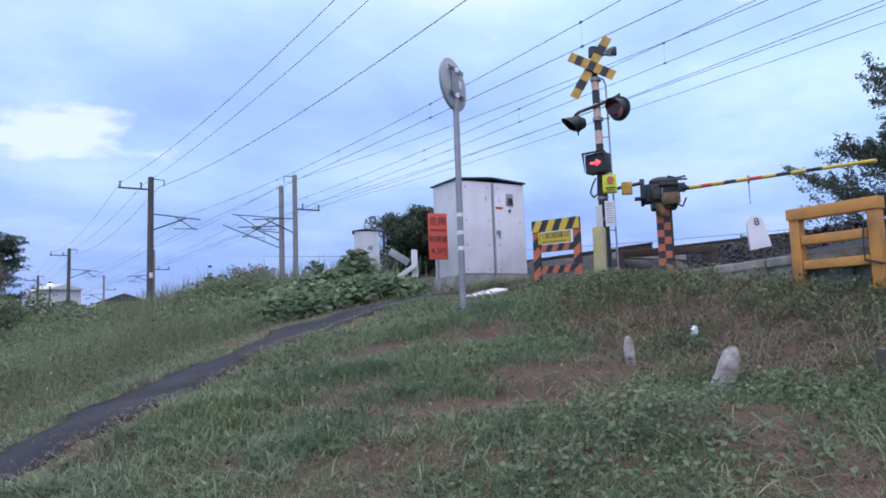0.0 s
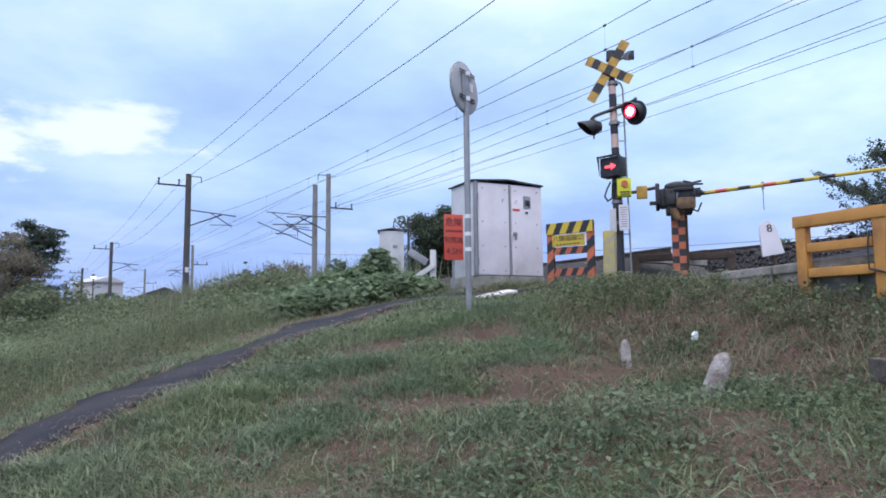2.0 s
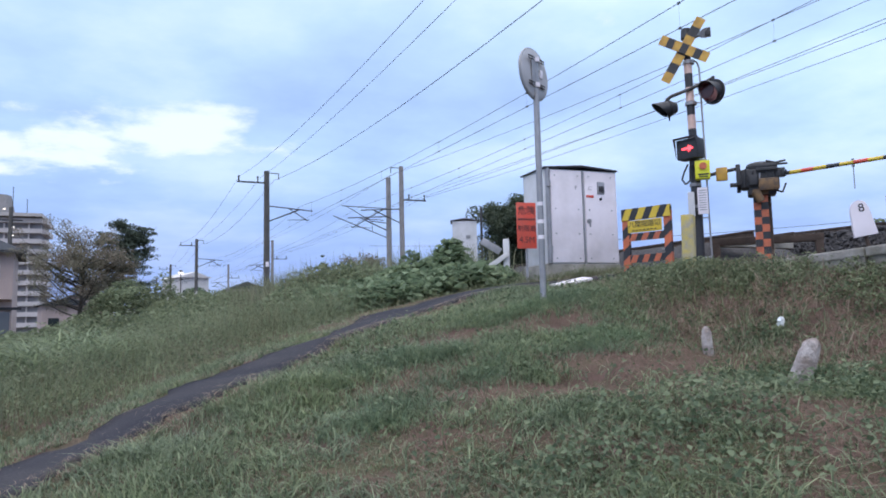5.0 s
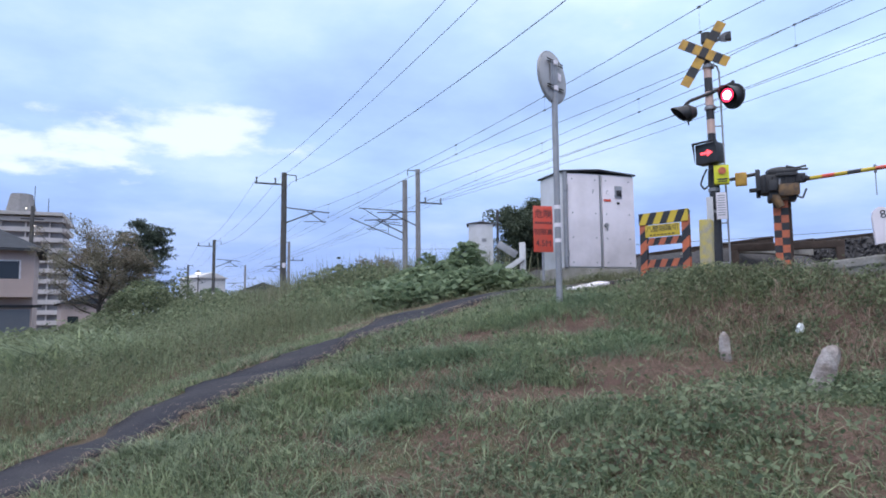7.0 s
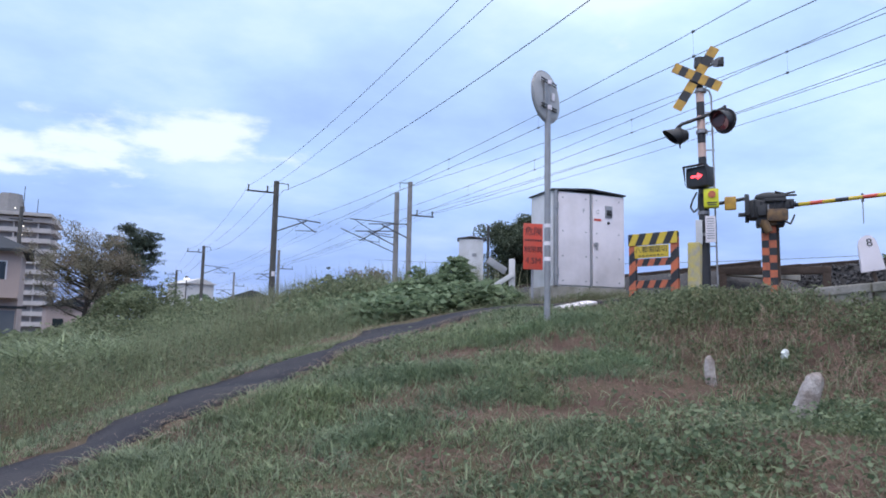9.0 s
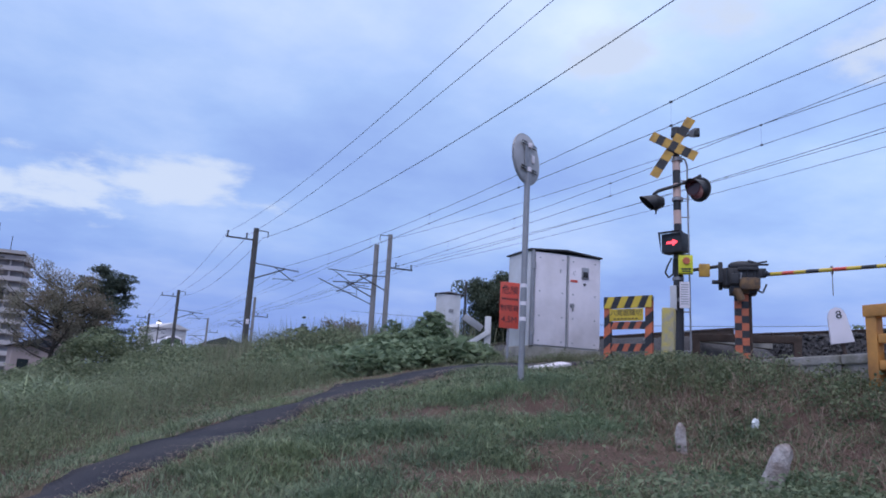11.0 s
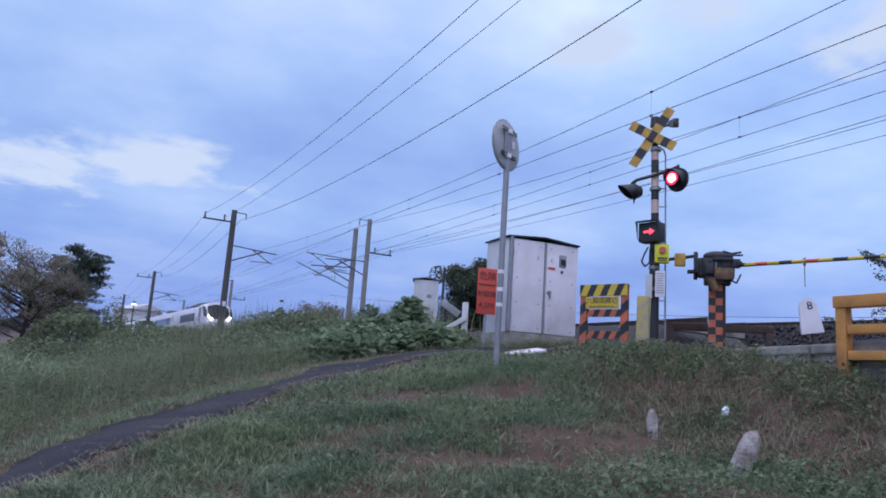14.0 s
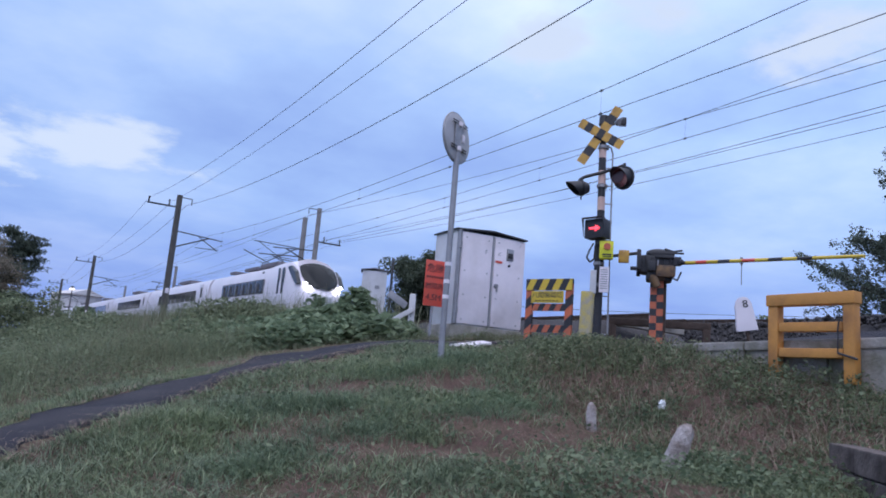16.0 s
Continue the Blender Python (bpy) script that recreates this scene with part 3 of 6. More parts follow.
def line_of(x, ys, near_z, mast_z, sag, r, label, hangers=None):
    """A wire over all masts: near_z at the masts by the crossing, mast_z at the next ones, which the far ones follow."""
    zs = [near_z, near_z, near_z] + [mast_z + .24 * i for i in range(4)]
    wire("overhead_wire", [(x, y, z) for y, z in zip(ys, zs)], sag, r, label, hangers)


line_of(7.2, NY, 10.1, 10.5, 0.9, 0.009, "thin dark signal supply wire on insulators")
line_of(8.5, NY, 10.6, 10.5, 0.6, 0.009, "thin dark signal supply wire on insulators")
line_of(9.35, NY, 9.35, 10.4, 0.9, 0.012, "dark feeder wire above the near track")
line_of(10.95, NY, 8.3, 8.8, 0.65, 0.0085, "catenary wire with its contact wire on hangers over the near track", 0.95)
line_of(15.2, FY, 9.1, 9.1, 0.5, 0.0085, "catenary wire with its contact wire on hangers over the far track", 0.85)
line_of(17.4, FY, 9.7, 11.4, 0.4, 0.010, "dark feeder wire above the far track")
line_of(17.0, FY, 8.5, 9.0, 0.3, 0.009, "dark auxiliary wire above the far track")
for x in (18.75, 19.85):
    line_of(x, FY, 9.05, 9.9, 0.3, 0.009, "thin dark supply wire on the far masts")


wire("overhead_wire", [(14.0, 40.0, 5.9), (24.0, 16.0, 4.55), (30.0, -8.0, 5.2)], 0.3, 0.010, "thin dark service wire low beyond the far track")


# ---- crossing signal ----
def striped(th, name, a, b, r, mats, step, label=""):
    """A round pole in painted bands, one mesh with two materials."""
    a, b = Vector(a), Vector(b)
    n = max(1, round((b - a).length / step))
    bm = bmesh.new()
    for i in range(n):
        k = len(bm.faces)
        tube(bm, a.lerp(b, i / n), a.lerp(b, (i + 1) / n), r, n=16, caps=False)
        bm.faces.ensure_lookup_table()
        for f in bm.faces[k:]:
            f.material_index = i % 2
    bmesh.ops.remove_doubles(bm, verts=bm.verts[:], dist=0.0005)
    ob = part(name, bm, mats[0], th, label)
    ob.data.materials.append(mats[1])
    return ob


def striped_plank(bm, a, b, width, normal, bands, thick=0.02):
    """A flat board from a to b in bands across it; bands: fractions of its length, alternating two materials."""
    a, b, nn = Vector(a), Vector(b), Vector(normal).normalized()
    d = (b - a).normalized()
    s = nn.cross(d).normalized()
    for i, (p, q) in enumerate(zip(bands, bands[1:])):
        k = len(bm.faces)
        c = a.lerp(b, (p + q) / 2)
        rot = Matrix((d, s, nn)).transposed()
        box(bm, c, ((b - a).length * (q - p), width, thick), rot)
        bm.faces.ensure_lookup_table()
        for f in bm.faces[k:]:
            f.material_index = i % 2


SP = Vector((8.64, 8.26, 2.2))
TO_EYE = Vector((-8.4, -8.6, 0)).normalized()
SIDE = Vector((8.6, -8.4, 0)).normalized()
UPV = Vector((0, 0, 1))
sig = thing("crossing_signal", pose(*SP), "crossing signal post with amber crossbuck, red lamps and arrow", "signal")


def at(s, f, z):
    """A place by the post: s to its side, f towards the lane's end, z up from its foot."""
    return SIDE * s + TO_EYE * f + UPV * z


bm = bmesh.new(); tube(bm, at(0, 0, -.4), at(0, 0, 1.75), .078, n=16); tube(bm, at(0, 0, -.4), at(0, 0, .12), .16, n=16)
part("post_foot", bm, M_BLACK, sig, "black painted lower post")
striped(sig, "post", at(0, 0, 1.75), at(-.02, 0, 3.34), .062, (M_PINK, M_BLACK), 0.225, "post in faded pink and black bands")
bm = bmesh.new(); tube(bm, at(-.02, 0, 3.34), at(-.02, 0, 3.72), .055, n=14); tube(bm, at(-.02, 0, 3.70), at(-.02, 0, 3.86), .085, .075, 14)
part("post_cap", bm, M_BLACK, sig)
bm = bmesh.new(); striped_plank(bm, at(-.375, .1, 3.0), at(.225, .1, 3.97), .15, TO_EYE, [i / 7 for i in range(8)])
bmesh.ops.remove_doubles(bm, verts=bm.verts[:], dist=0.0005)
ob = part("crossbuck_board", bm, M_YELLOW, sig, "board in amber and black bands", smooth=False); ob.data.materials.append(M_BLACK)
bm = bmesh.new(); striped_plank(bm, at(-.41, .125, 3.70), at(.29, .125, 3.30), .16, TO_EYE, [i / 7 for i in range(8)])
bmesh.ops.remove_doubles(bm, verts=bm.verts[:], dist=0.0005)
ob = part("crossbuck_board", bm, M_YELLOW, sig, "board in amber and black bands", smooth=False); ob.data.materials.append(M_BLACK)
bm = bmesh.new(); tube(bm, at(.22, .02, 3.74), at(.27, .20, 3.68), .06, .075, 14); tube(bm, at(0, 0, 3.66), at(.23, .02, 3.74), .02)
part("warning_speaker", bm, M_STEEL, sig, "small grey horn loudspeaker")
bm = bmesh.new(); box(bm, at(.305, .16, 3.70), (.09, .10, .13), Matrix((SIDE, TO_EYE, UPV)).transposed().to_3x3(), .01)
part("speaker_mouth", bm, M_DARK, sig)
bm = bmesh.new()
sweep(bm, [at(-.39, .1, 2.60), at(-.37, .1, 2.70), at(-.30, .1, 2.75), at(-.02, .07, 2.84), at(.2, .05, 2.92), at(.34, .05, 2.98)], .028, 8)
part("lamp_arm", bm, M_BLACK, sig, "black pipe bracket")


def hood(bm, c, d, r, length, upper=0.62):
    """A lamp hood: a tube open in front, longer above than below, with wall thickness."""
    d = Vector(d).normalized()
    s = d.cross(UPV).normalized(); u = s.cross(d).normalized()
    n = 24
    ring = []
    for i in range(n):
        a = 2 * math.pi * i / n
        k = 0.5 + 0.5 * math.sin(a)
        ln = length * (0.18 + 0.82 * k)
        o = s * math.cos(a) + u * math.sin(a)
        ring.append([bm.verts.new(Vector(c) + o * r + d * 0), bm.verts.new(Vector(c) + o * r * (1 - .1 * k) + d * ln),
                     bm.verts.new(Vector(c) + o * (r * (1 - .1 * k) - .008) + d * ln), bm.verts.new(Vector(c) + o * (r - .008) + d * .004)])
    for i in range(n):
        p, q = ring[i], ring[(i + 1) % n]
        for j in range(3):
            bm.faces.new((p[j], q[j], q[j + 1], p[j + 1]))


def disc(bm, c, d, r, t=0.01, n=28):
    d = Vector(d).normalized()
    tube(bm, Vector(c) - d * t / 2, Vector(c) + d * t / 2, r, n=n)


# the lamp that faces down the lane, in three-quarter view
LAMP_D = (TO_EYE * 0.80 - SIDE * 0.60 + UPV * -0.05).normalized()
LC = at(.345, .12, 2.74)
bm = bmesh.new(); disc(bm, LC, LAMP_D, .20, .02); tube(bm, LC - LAMP_D * .01, LC - LAMP_D * .16, .13, .09, 20); tube(bm, LC + UPV * .18, LC + UPV * .25, .025)
lamp_head = part("lamp_head", bm, M_BLACK, sig, "round black lamp with a deep hood")
bm = bmesh.new(); hood(bm, LC + LAMP_D * .012, LAMP_D, .16, .26)
part("lamp_hood", bm, M_BLACK, lamp_head)
# lit insert: it turns in the housing; one side glows, the other is dark glass
flasher = part("lamp_lens", made(disc, (0, 0, 0), LAMP_D, .115, .012), M_REDLENS, sig, "red lens that flashes")
flasher.location = LC + LAMP_D * .155
bm = bmesh.new(); disc(bm, LAMP_D * .008, LAMP_D, .108, .006)
part("lit_face", bm, M_GLOWRED, flasher)
bm = bmesh.new(); disc(bm, LAMP_D * .013, LAMP_D, .07, .006)
part("lit_core", bm, M_GLOWCORE, flasher)

# the lamp that faces the footpath, seen from its side
LD2 = (-SIDE * 0.93 + TO_EYE * 0.36 - UPV * .12).normalized()
LC2 = at(-.34, .12, 2.55)
bm = bmesh.new(); disc(bm, LC2, LD2, .14, .02); tube(bm, LC2 - LD2 * .01, LC2 - LD2 * .12, .13, .08, 20); tube(bm, LC2 - UPV * .1, LC2 - UPV * .2, .012)
lamp2 = part("lamp_head", bm, M_BLACK, sig, "round black lamp turned to the footpath")
bm = bmesh.new(); hood(bm, LC2 + LD2 * .01, LD2, .125, .25)
part("lamp_hood", bm, M_BLACK, lamp2)
bm = bmesh.new(); disc(bm, LC2 + LD2 * .02, LD2, .105, .012)
part("lamp_lens", bm, M_REDLENS, lamp2)

# arrow display in its hooded box
AD = (TO_EYE * .86 - SIDE * .51).normalized(); AS = AD.cross(UPV) * -1
AR = Matrix((AS, -AD, UPV)).transposed()
AC = at(-.05, .13, 1.85)
ar_m = Matrix.Translation(AC) @ AR.to_4x4()
bm = bmesh.new(); box(bm, AC, (.36, .22, .32), AR, .02)
dbox = part("arrow_display", bm, M_BLACK, sig, "black box with a glowing red arrow")
bm = bmesh.new()
for pts in ([(-.20, .17, -.11), (.20, .17, -.11), (.19, .175, -.19), (-.19, .175, -.19)], [(-.2, .17, -.11), (-.2, -.12, -.10), (-.2, .05, -.14), (-.19, .175, -.19)], [(.2, .17, -.11), (.2, -.12, -.10), (.2, .05, -.14), (.19, .175, -.19)]):
    f = [bm.verts.new(ar_m @ Vector((x, y, z))) for x, z, y in pts]
    g = [bm.verts.new(ar_m @ Vector((x * .96, y, z - .008))) for x, z, y in pts]
    bm.faces.new(f); bm.faces.new(g[::-1])
    for i in range(4):
        bm.faces.new((f[i], f[(i + 1) % 4], g[(i + 1) % 4], g[i]))
part("display_hood", bm, M_BLACK, dbox, smooth=False)
bm = bmesh.new()
prism(bm, [(-.08, -.017), (.03, -.017), (.03, -.055), (.12, .0), (.03, .055), (.03, .017), (-.08, .017)], .006, ar_m @ Matrix.Translation((0, -.118, .0)))
part("arrow", bm, M_ARROW, dbox, "glowing red arrow", smooth=False)

# emergency button box, notice board, conduit, ladder
ER = Matrix((SIDE, -TO_EYE, UPV)).transposed()
bm = bmesh.new(); box(bm, at(.11, .16, 1.50), (.22, .16, .29), ER, .012)
eb = part("emergency_button_box", bm, M_LIME, sig, "bright yellow emergency button box")
bm = bmesh.new(); disc(bm, at(.12, .25, 1.55), TO_EYE, .055, .03)
part("push_button", bm, M_ORANGE, eb)
bm = bmesh.new(); box(bm, at(.12, .243, 1.42), (.15, .006, .022), ER); box(bm, at(.12, .243, 1.385), (.13, .006, .016), ER)
part("printed_lines", bm, M_DARK, eb, smooth=False)
bm = bmesh.new(); box(bm, at(.0, .16, 1.63), (.10, .03, .06), ER); sweep(bm, [at(-.1, .12, 1.62), at(-.16, .12, 1.5), at(-.2, .12, 1.38), at(-.15, .12, 1.3), at(-.08, .1, 1.36), at(-.07, .1, 1.6)], .014, 6)
part("loose_cable", bm, M_BLACK, sig)
bm = bmesh.new(); box(bm, at(.09, .15, 1.02), (.15, .02, .42), ER, .004)
nb = part("notice_board", bm, M_WHITE, sig, "white enamel notice board")
bm = bmesh.new()
for i in range(9):
    box(bm, at(.09, .163, 1.18 - i * .038), (.11, .004, .012), ER)
part("printed_lines", bm, M_STEEL, nb, smooth=False)
bm = bmesh.new(); box(bm, at(-.08, .1, .98), (.1, .12, .38), ER, .01)
part("junction_box", bm, M_CABSIDE, sig, "grey junction box")
bm = bmesh.new()
for s in (.18,):
    tube(bm, at(s, -.02, .0), at(s - .03, -.02, 3.2), .014, n=6)
    sweep(bm, [at(s - .03, -.02, 3.2), at(s - .06, -.02, 3.3), at(.05, 0, 3.34), at(0, 0, 3.34)], .014, 6)
for i in range(10):
    z = .15 + i * .31
    tube(bm, at(.05, 0, z), at(.18, -.02, z), .010, n=6)
part("ladder", bm, M_STEEL, sig, "thin steel climbing rungs")
for z in (.95, 1.3, 2.05, 2.62, 3.3):
    bm = bmesh.new(); tube(bm, at(-.005, 0, z - .025), at(-.005, 0, z + .025), .09, n=14)
    part("clamp", bm, M_STEEL, sig)

# ---- gate ----
GP = Vector((9.42, 7.72, 2.3))
gate = thing("crossing_gate", pose(*GP), "crossing gate machine on an orange and black post, its arm lowered", "barrier")
bm = bmesh.new()
gp_faces = []
for side, ph in ((-.052, 0), (.052, 1)):
    for i in range(-3, 9):
        k = len(bm.faces)
        box(bm, SIDE * side + TO_EYE * .03 + UPV * (i * .115 + .0), (.10, .13, .115), ER)
        bm.faces.ensure_lookup_table()
        for f in bm.faces[k:]:
            f.material_index = (i + ph) % 2
bmesh.ops.remove_doubles(bm, verts=bm.verts[:], dist=0.006)
ob = part("post", bm, M_BLACK, gate, "post in orange and black bands", smooth=False); ob.data.materials.append(M_ORANGE)
bm = bmesh.new()
box(bm, UPV * 1.24, (.56, .34, .30), ER, .05)
box(bm, UPV * 1.42 + SIDE * .05, (.42, .34, .09), ER, .04)
box(bm, UPV * 1.05 + SIDE * .03, (.40, .30, .16), ER, .03)
housing = part("machine_housing", bm, M_DARK, gate, "black gate machine housing")
for p, s in (((-.3, .1, 1.3), (.06, .2, .32)), ((-.36, .1, 1.16), (.14, .12, .05)), ((.28, .12, 1.3), (.16, .1, .14)), ((.1, .2, 1.36), (.3, .04, .05)), ((-.1, .2, 1.2), (.12, .05, .16)), ((.3, .15, 1.43), (.2, .03, .03))):
    bm = bmesh.new(); box(bm, SIDE * p[0] + TO_EYE * p[1] + UPV * p[2], s, ER, .008)
    part("fitting", bm, M_BLACK, housing)
bm = bmesh.new(); box(bm, SIDE * .12 + TO_EYE * .2 + UPV * 1.12, (.30, .10, .2), ER, .05); tube(bm, SIDE * -.08 + TO_EYE * .2 + UPV * 1.02, SIDE * .0 + TO_EYE * .2 + UPV * .86, .07, .06, 12)
part("gear_cover", bm, M_OCHRE, housing, "cover in worn ochre paint")
bm = bmesh.new(); tube(bm, SIDE * .12 - TO_EYE * .16 + UPV * -.3, SIDE * .12 - TO_EYE * .16 + UPV * 1.0, .05, n=12)
part("rear_post", bm, M_RUST, gate)
bm = bmesh.new(); box(bm, SIDE * .0 + TO_EYE * .05 + UPV * 1.02, (.24, .22, .10), ER, .03); part("post_head", bm, M_OCHRE, gate)
bm = bmesh.new(); bmesh.ops.create_uvsphere(bm, u_segments=14, v_segments=8, radius=1.0, matrix=Matrix.Translation(UPV * 1.44 + SIDE * .02) @ ER.to_4x4() @ Matrix.Diagonal((.21, .16, .075, 1)))
part("top_casting", bm, M_DARK, housing, "rounded grimy casting")
for k in range(5):
    bm = bmesh.new(); tube(bm, SIDE * (-.22 + .1 * k) + TO_EYE * .18 + UPV * (1.10 + .05 * (k % 2)), SIDE * (-.2 + .1 * k) + TO_EYE * .19 + UPV * (1.38 - .04 * (k % 3)), .014, n=6)
    part("rib", bm, M_STEEL if k == 2 else M_BLACK, housing)
bm = bmesh.new(); sweep(bm, [SIDE * .1 + TO_EYE * .12 + UPV * 1.5, SIDE * .24 + TO_EYE * .12 + UPV * 1.46, SIDE * .38 + TO_EYE * .1 + UPV * 1.49], .016, 6); part("linkage", bm, M_BLACK, housing)
bm = bmesh.new(); sweep(bm, [SIDE * .15 + TO_EYE * .2 + UPV * 1.05, SIDE * .3 + TO_EYE * .2 + UPV * .98, SIDE * .36 + TO_EYE * .18 + UPV * 1.12], .014, 6)
part("linkage", bm, M_BLACK, housing)
# arm: alternate bands along the lane's width
A0, A1 = Vector((9.62, 7.5, 3.59)) - GP, Vector((9.04, 4.2, 3.30)) - GP
arm = bmesh.new()
nb_ = 14
for i in range(nb_):
    k = len(arm.faces)
    tube(arm, A0.lerp(A1, i / nb_), A0.lerp(A1, (i + 1) / nb_), .032 - .010 * i / nb_, n=10)
    arm.faces.ensure_lookup_table()
    for f in arm.faces[k:]:
        f.material_index = (0, 1, 0, 2)[i % 4] if i < 11 else (0 if i != 11 else 1)
bmesh.ops.remove_doubles(arm, verts=arm.verts[:], dist=0.0022)
ob = part("barrier_arm", arm, M_SIGNY, gate, "arm in yellow and black bands with red marks")
ob.data.materials.append(M_BLACK); ob.data.materials.append(M_RED)
bm = bmesh.new(); p = A0.lerp(A1, .42); tube(bm, p + UPV * .05, p - UPV * .06, .02, n=6); tube(bm, p - UPV * .05, p - UPV * .36, .007, n=6)
part("arm_hanger", bm, M_STEEL, ob)
bm = bmesh.new(); box(bm, A0 + Vector((-.06, .06, 0)), (.1, .42, .09), bevel=.01)
part("arm_clamp", bm, M_BLACK, housing)
bm = bmesh.new(); sweep(bm, [SIDE * -.28 + UPV * 1.44, SIDE * -.92 + UPV * 1.34], .028); tube(bm, SIDE * -.30 + UPV * 1.05, SIDE * -.30 + UPV * 1.5, .03)
part("counterweight_bar", bm, M_BLACK, gate)
bm = bmesh.new(); box(bm, SIDE * -.54 + UPV * 1.36 + TO_EYE * .04, (.17, .08, .21), ER, .015)
part("counterweight", bm, M_YELLOW, gate, "ochre counterweight block")

# ---- relay cabinet, signs and small things ----
CX, CY, CZ, CTURN = 7.34, 10.62, 2.42, -4
cab_ = thing("relay_cabinet", pose(CX, CY, CZ, 0, 0, CTURN), "tall white steel relay cabinet with double doors and low gable roof", "cabinet")
CW, CD, CH = 1.50, 0.84, 1.74
# body greyer and bluer than the doors: the side's shade is in its colour
bm = bmesh.new(); box(bm, (CW / 2, CD / 2, CH / 2), (CW, CD, CH), bevel=.012)
part("body", bm, M_CABSIDE, cab_)
for i, x in enumerate((.43, 1.14)):
    bm = bmesh.new(); box(bm, (x + (.02 if i else 0), -.014, CH / 2), (.66 if i == 0 else .68, .03, CH - .05), bevel=.008)
    d = part("door", bm, M_WHITE, cab_, "white painted steel door with grey scuffs")
    for bx in (-.24, .24):
        for bz in (.1, .55, 1.0, 1.62):
            bm = bmesh.new(); tube(bm, (x + bx, -.028, bz), (x + bx, -.042, bz), .012, n=8)
            part("bolt", bm, M_STEEL, d)
bm = bmesh.new(); box(bm, (.775, -.02, CH / 2), (.026, .03, CH - .03)); box(bm, (.045, -.03, CH / 2), (.07, .05, CH), bevel=.01); tube(bm, (.045, -.05, 0), (.045, -.05, CH), .028, n=10)
part("seam_strip", bm, M_STEEL, cab_, "grey metal seam and hinge pipe")
for z in (.25, 1.45):
    bm = bmesh.new(); tube(bm, (.045, -.06, z - .06), (.045, -.06, z + .06), .04, n=12)
    part("hinge", bm, M_STEEL, cab_)
bm = bmesh.new()
prism(bm, [(-.03, CH + .0), (-.03, CH + .025), (CW / 2, CH + .085), (CW + .03, CH + .025), (CW + .03, CH + .0), (CW / 2, CH + .055)], CD + .12, Matrix.Translation((0, CD / 2, 0)))
part("roof", bm, M_DARK, cab_, "thin dark gable roof", smooth=False)
bm = bmesh.new(); box(bm, (1.16, -.035, 1.42), (.15, .03, .22), bevel=.008)
hh = part("lock_plate", bm, M_STEEL, cab_)
bm = bmesh.new(); box(bm, (1.16, -.055, 1.40), (.10, .03, .10), bevel=.012); tube(bm, (1.13, -.06, 1.42), (1.2, -.06, 1.34), .012)
part("latch", bm, M_DARK, hh)
bm = bmesh.new(); box(bm, (.92, -.034, 1.255), (.15, .008, .042)); part("red_label", bm, M_RED, cab_, "small red warning label", smooth=False)
bm = bmesh.new(); disc(bm, (1.15, -.04, 1.21), (0, -1, 0), .025, .02); part("keyhole", bm, M_DARK, cab_)
bm = bmesh.new(); disc(bm, (.88, -.045, .79), (0, -1, 0), .04, .04); box(bm, (.88, -.075, .74), (.03, .02, .12), bevel=.008)
part("door_handle", bm, M_STEEL, cab_, "worn metal door handle")
words("F", .11, M_STEEL, cab_, pose(.63, -.032, 1.40, 90, 0, 0))
words("C", .10, M_STEEL, cab_, pose(.93, -.032, 1.40, 90, 0, 0))
bm = bmesh.new(); box(bm, (CW / 2, CD / 2, -.2), (CW + .06, CD + .06, .4), bevel=.02)
solid("cabinet_plinth", bm, M_CONC, "stained concrete plinth under the relay cabinet", "plinth", m=pose(CX, CY, CZ, 0, 0, CTURN))

# red height limit sign on its stake, in front of the cabinet
RS = thing("height_limit_sign", pose(6.90, 10.57, 1.97, 0, 0, -8), "red enamel sign with dark lettering on a steel stake", "sign")
bm = bmesh.new(); box(bm, (0, 0, 1.12), (.37, .012, .82), bevel=.004); part("plate", bm, M_RED, RS)
bm = bmesh.new(); tube(bm, (0, .03, 0), (0, .03, 1.45), .022); part("stake", bm, M_STEEL, RS)
words("危険", .165, M_DARK, RS, pose(0, -.009, 1.38, 90, 0, 0))
for i in range(7):
    bm = bmesh.new(); box(bm, (-.14 + i * .047, -.009, 1.23), (.028, .004, .035)); part("printed_bar", bm, M_DARK, RS, smooth=False)
words("制限高", .12, M_DARK, RS, pose(0, -.009, 1.06, 90, 0, 0))
words("4.5M", .15, M_DARK, RS, pose(0, -.009, .86, 90, 0, 0))

# hazard-striped sign frame
B0, B1 = Vector((8.02, 9.32, 0)), Vector((8.34, 8.52, 0))
bx_ = (B1 - B0).normalized(); bn_ = Vector((bx_.y, -bx_.x, 0))
bn_ = bn_ if bn_.dot(TO_EYE) > 0 else -bn_
BM = Matrix.Translation(((B0 + B1) / 2) + Vector((0, 0, 2.15))) @ Matrix((bx_, -bn_, UPV)).transposed().to_4x4()
bar = thing("hazard_frame", BM, "orange and black striped steel frame with a yellow name board", "barrier")


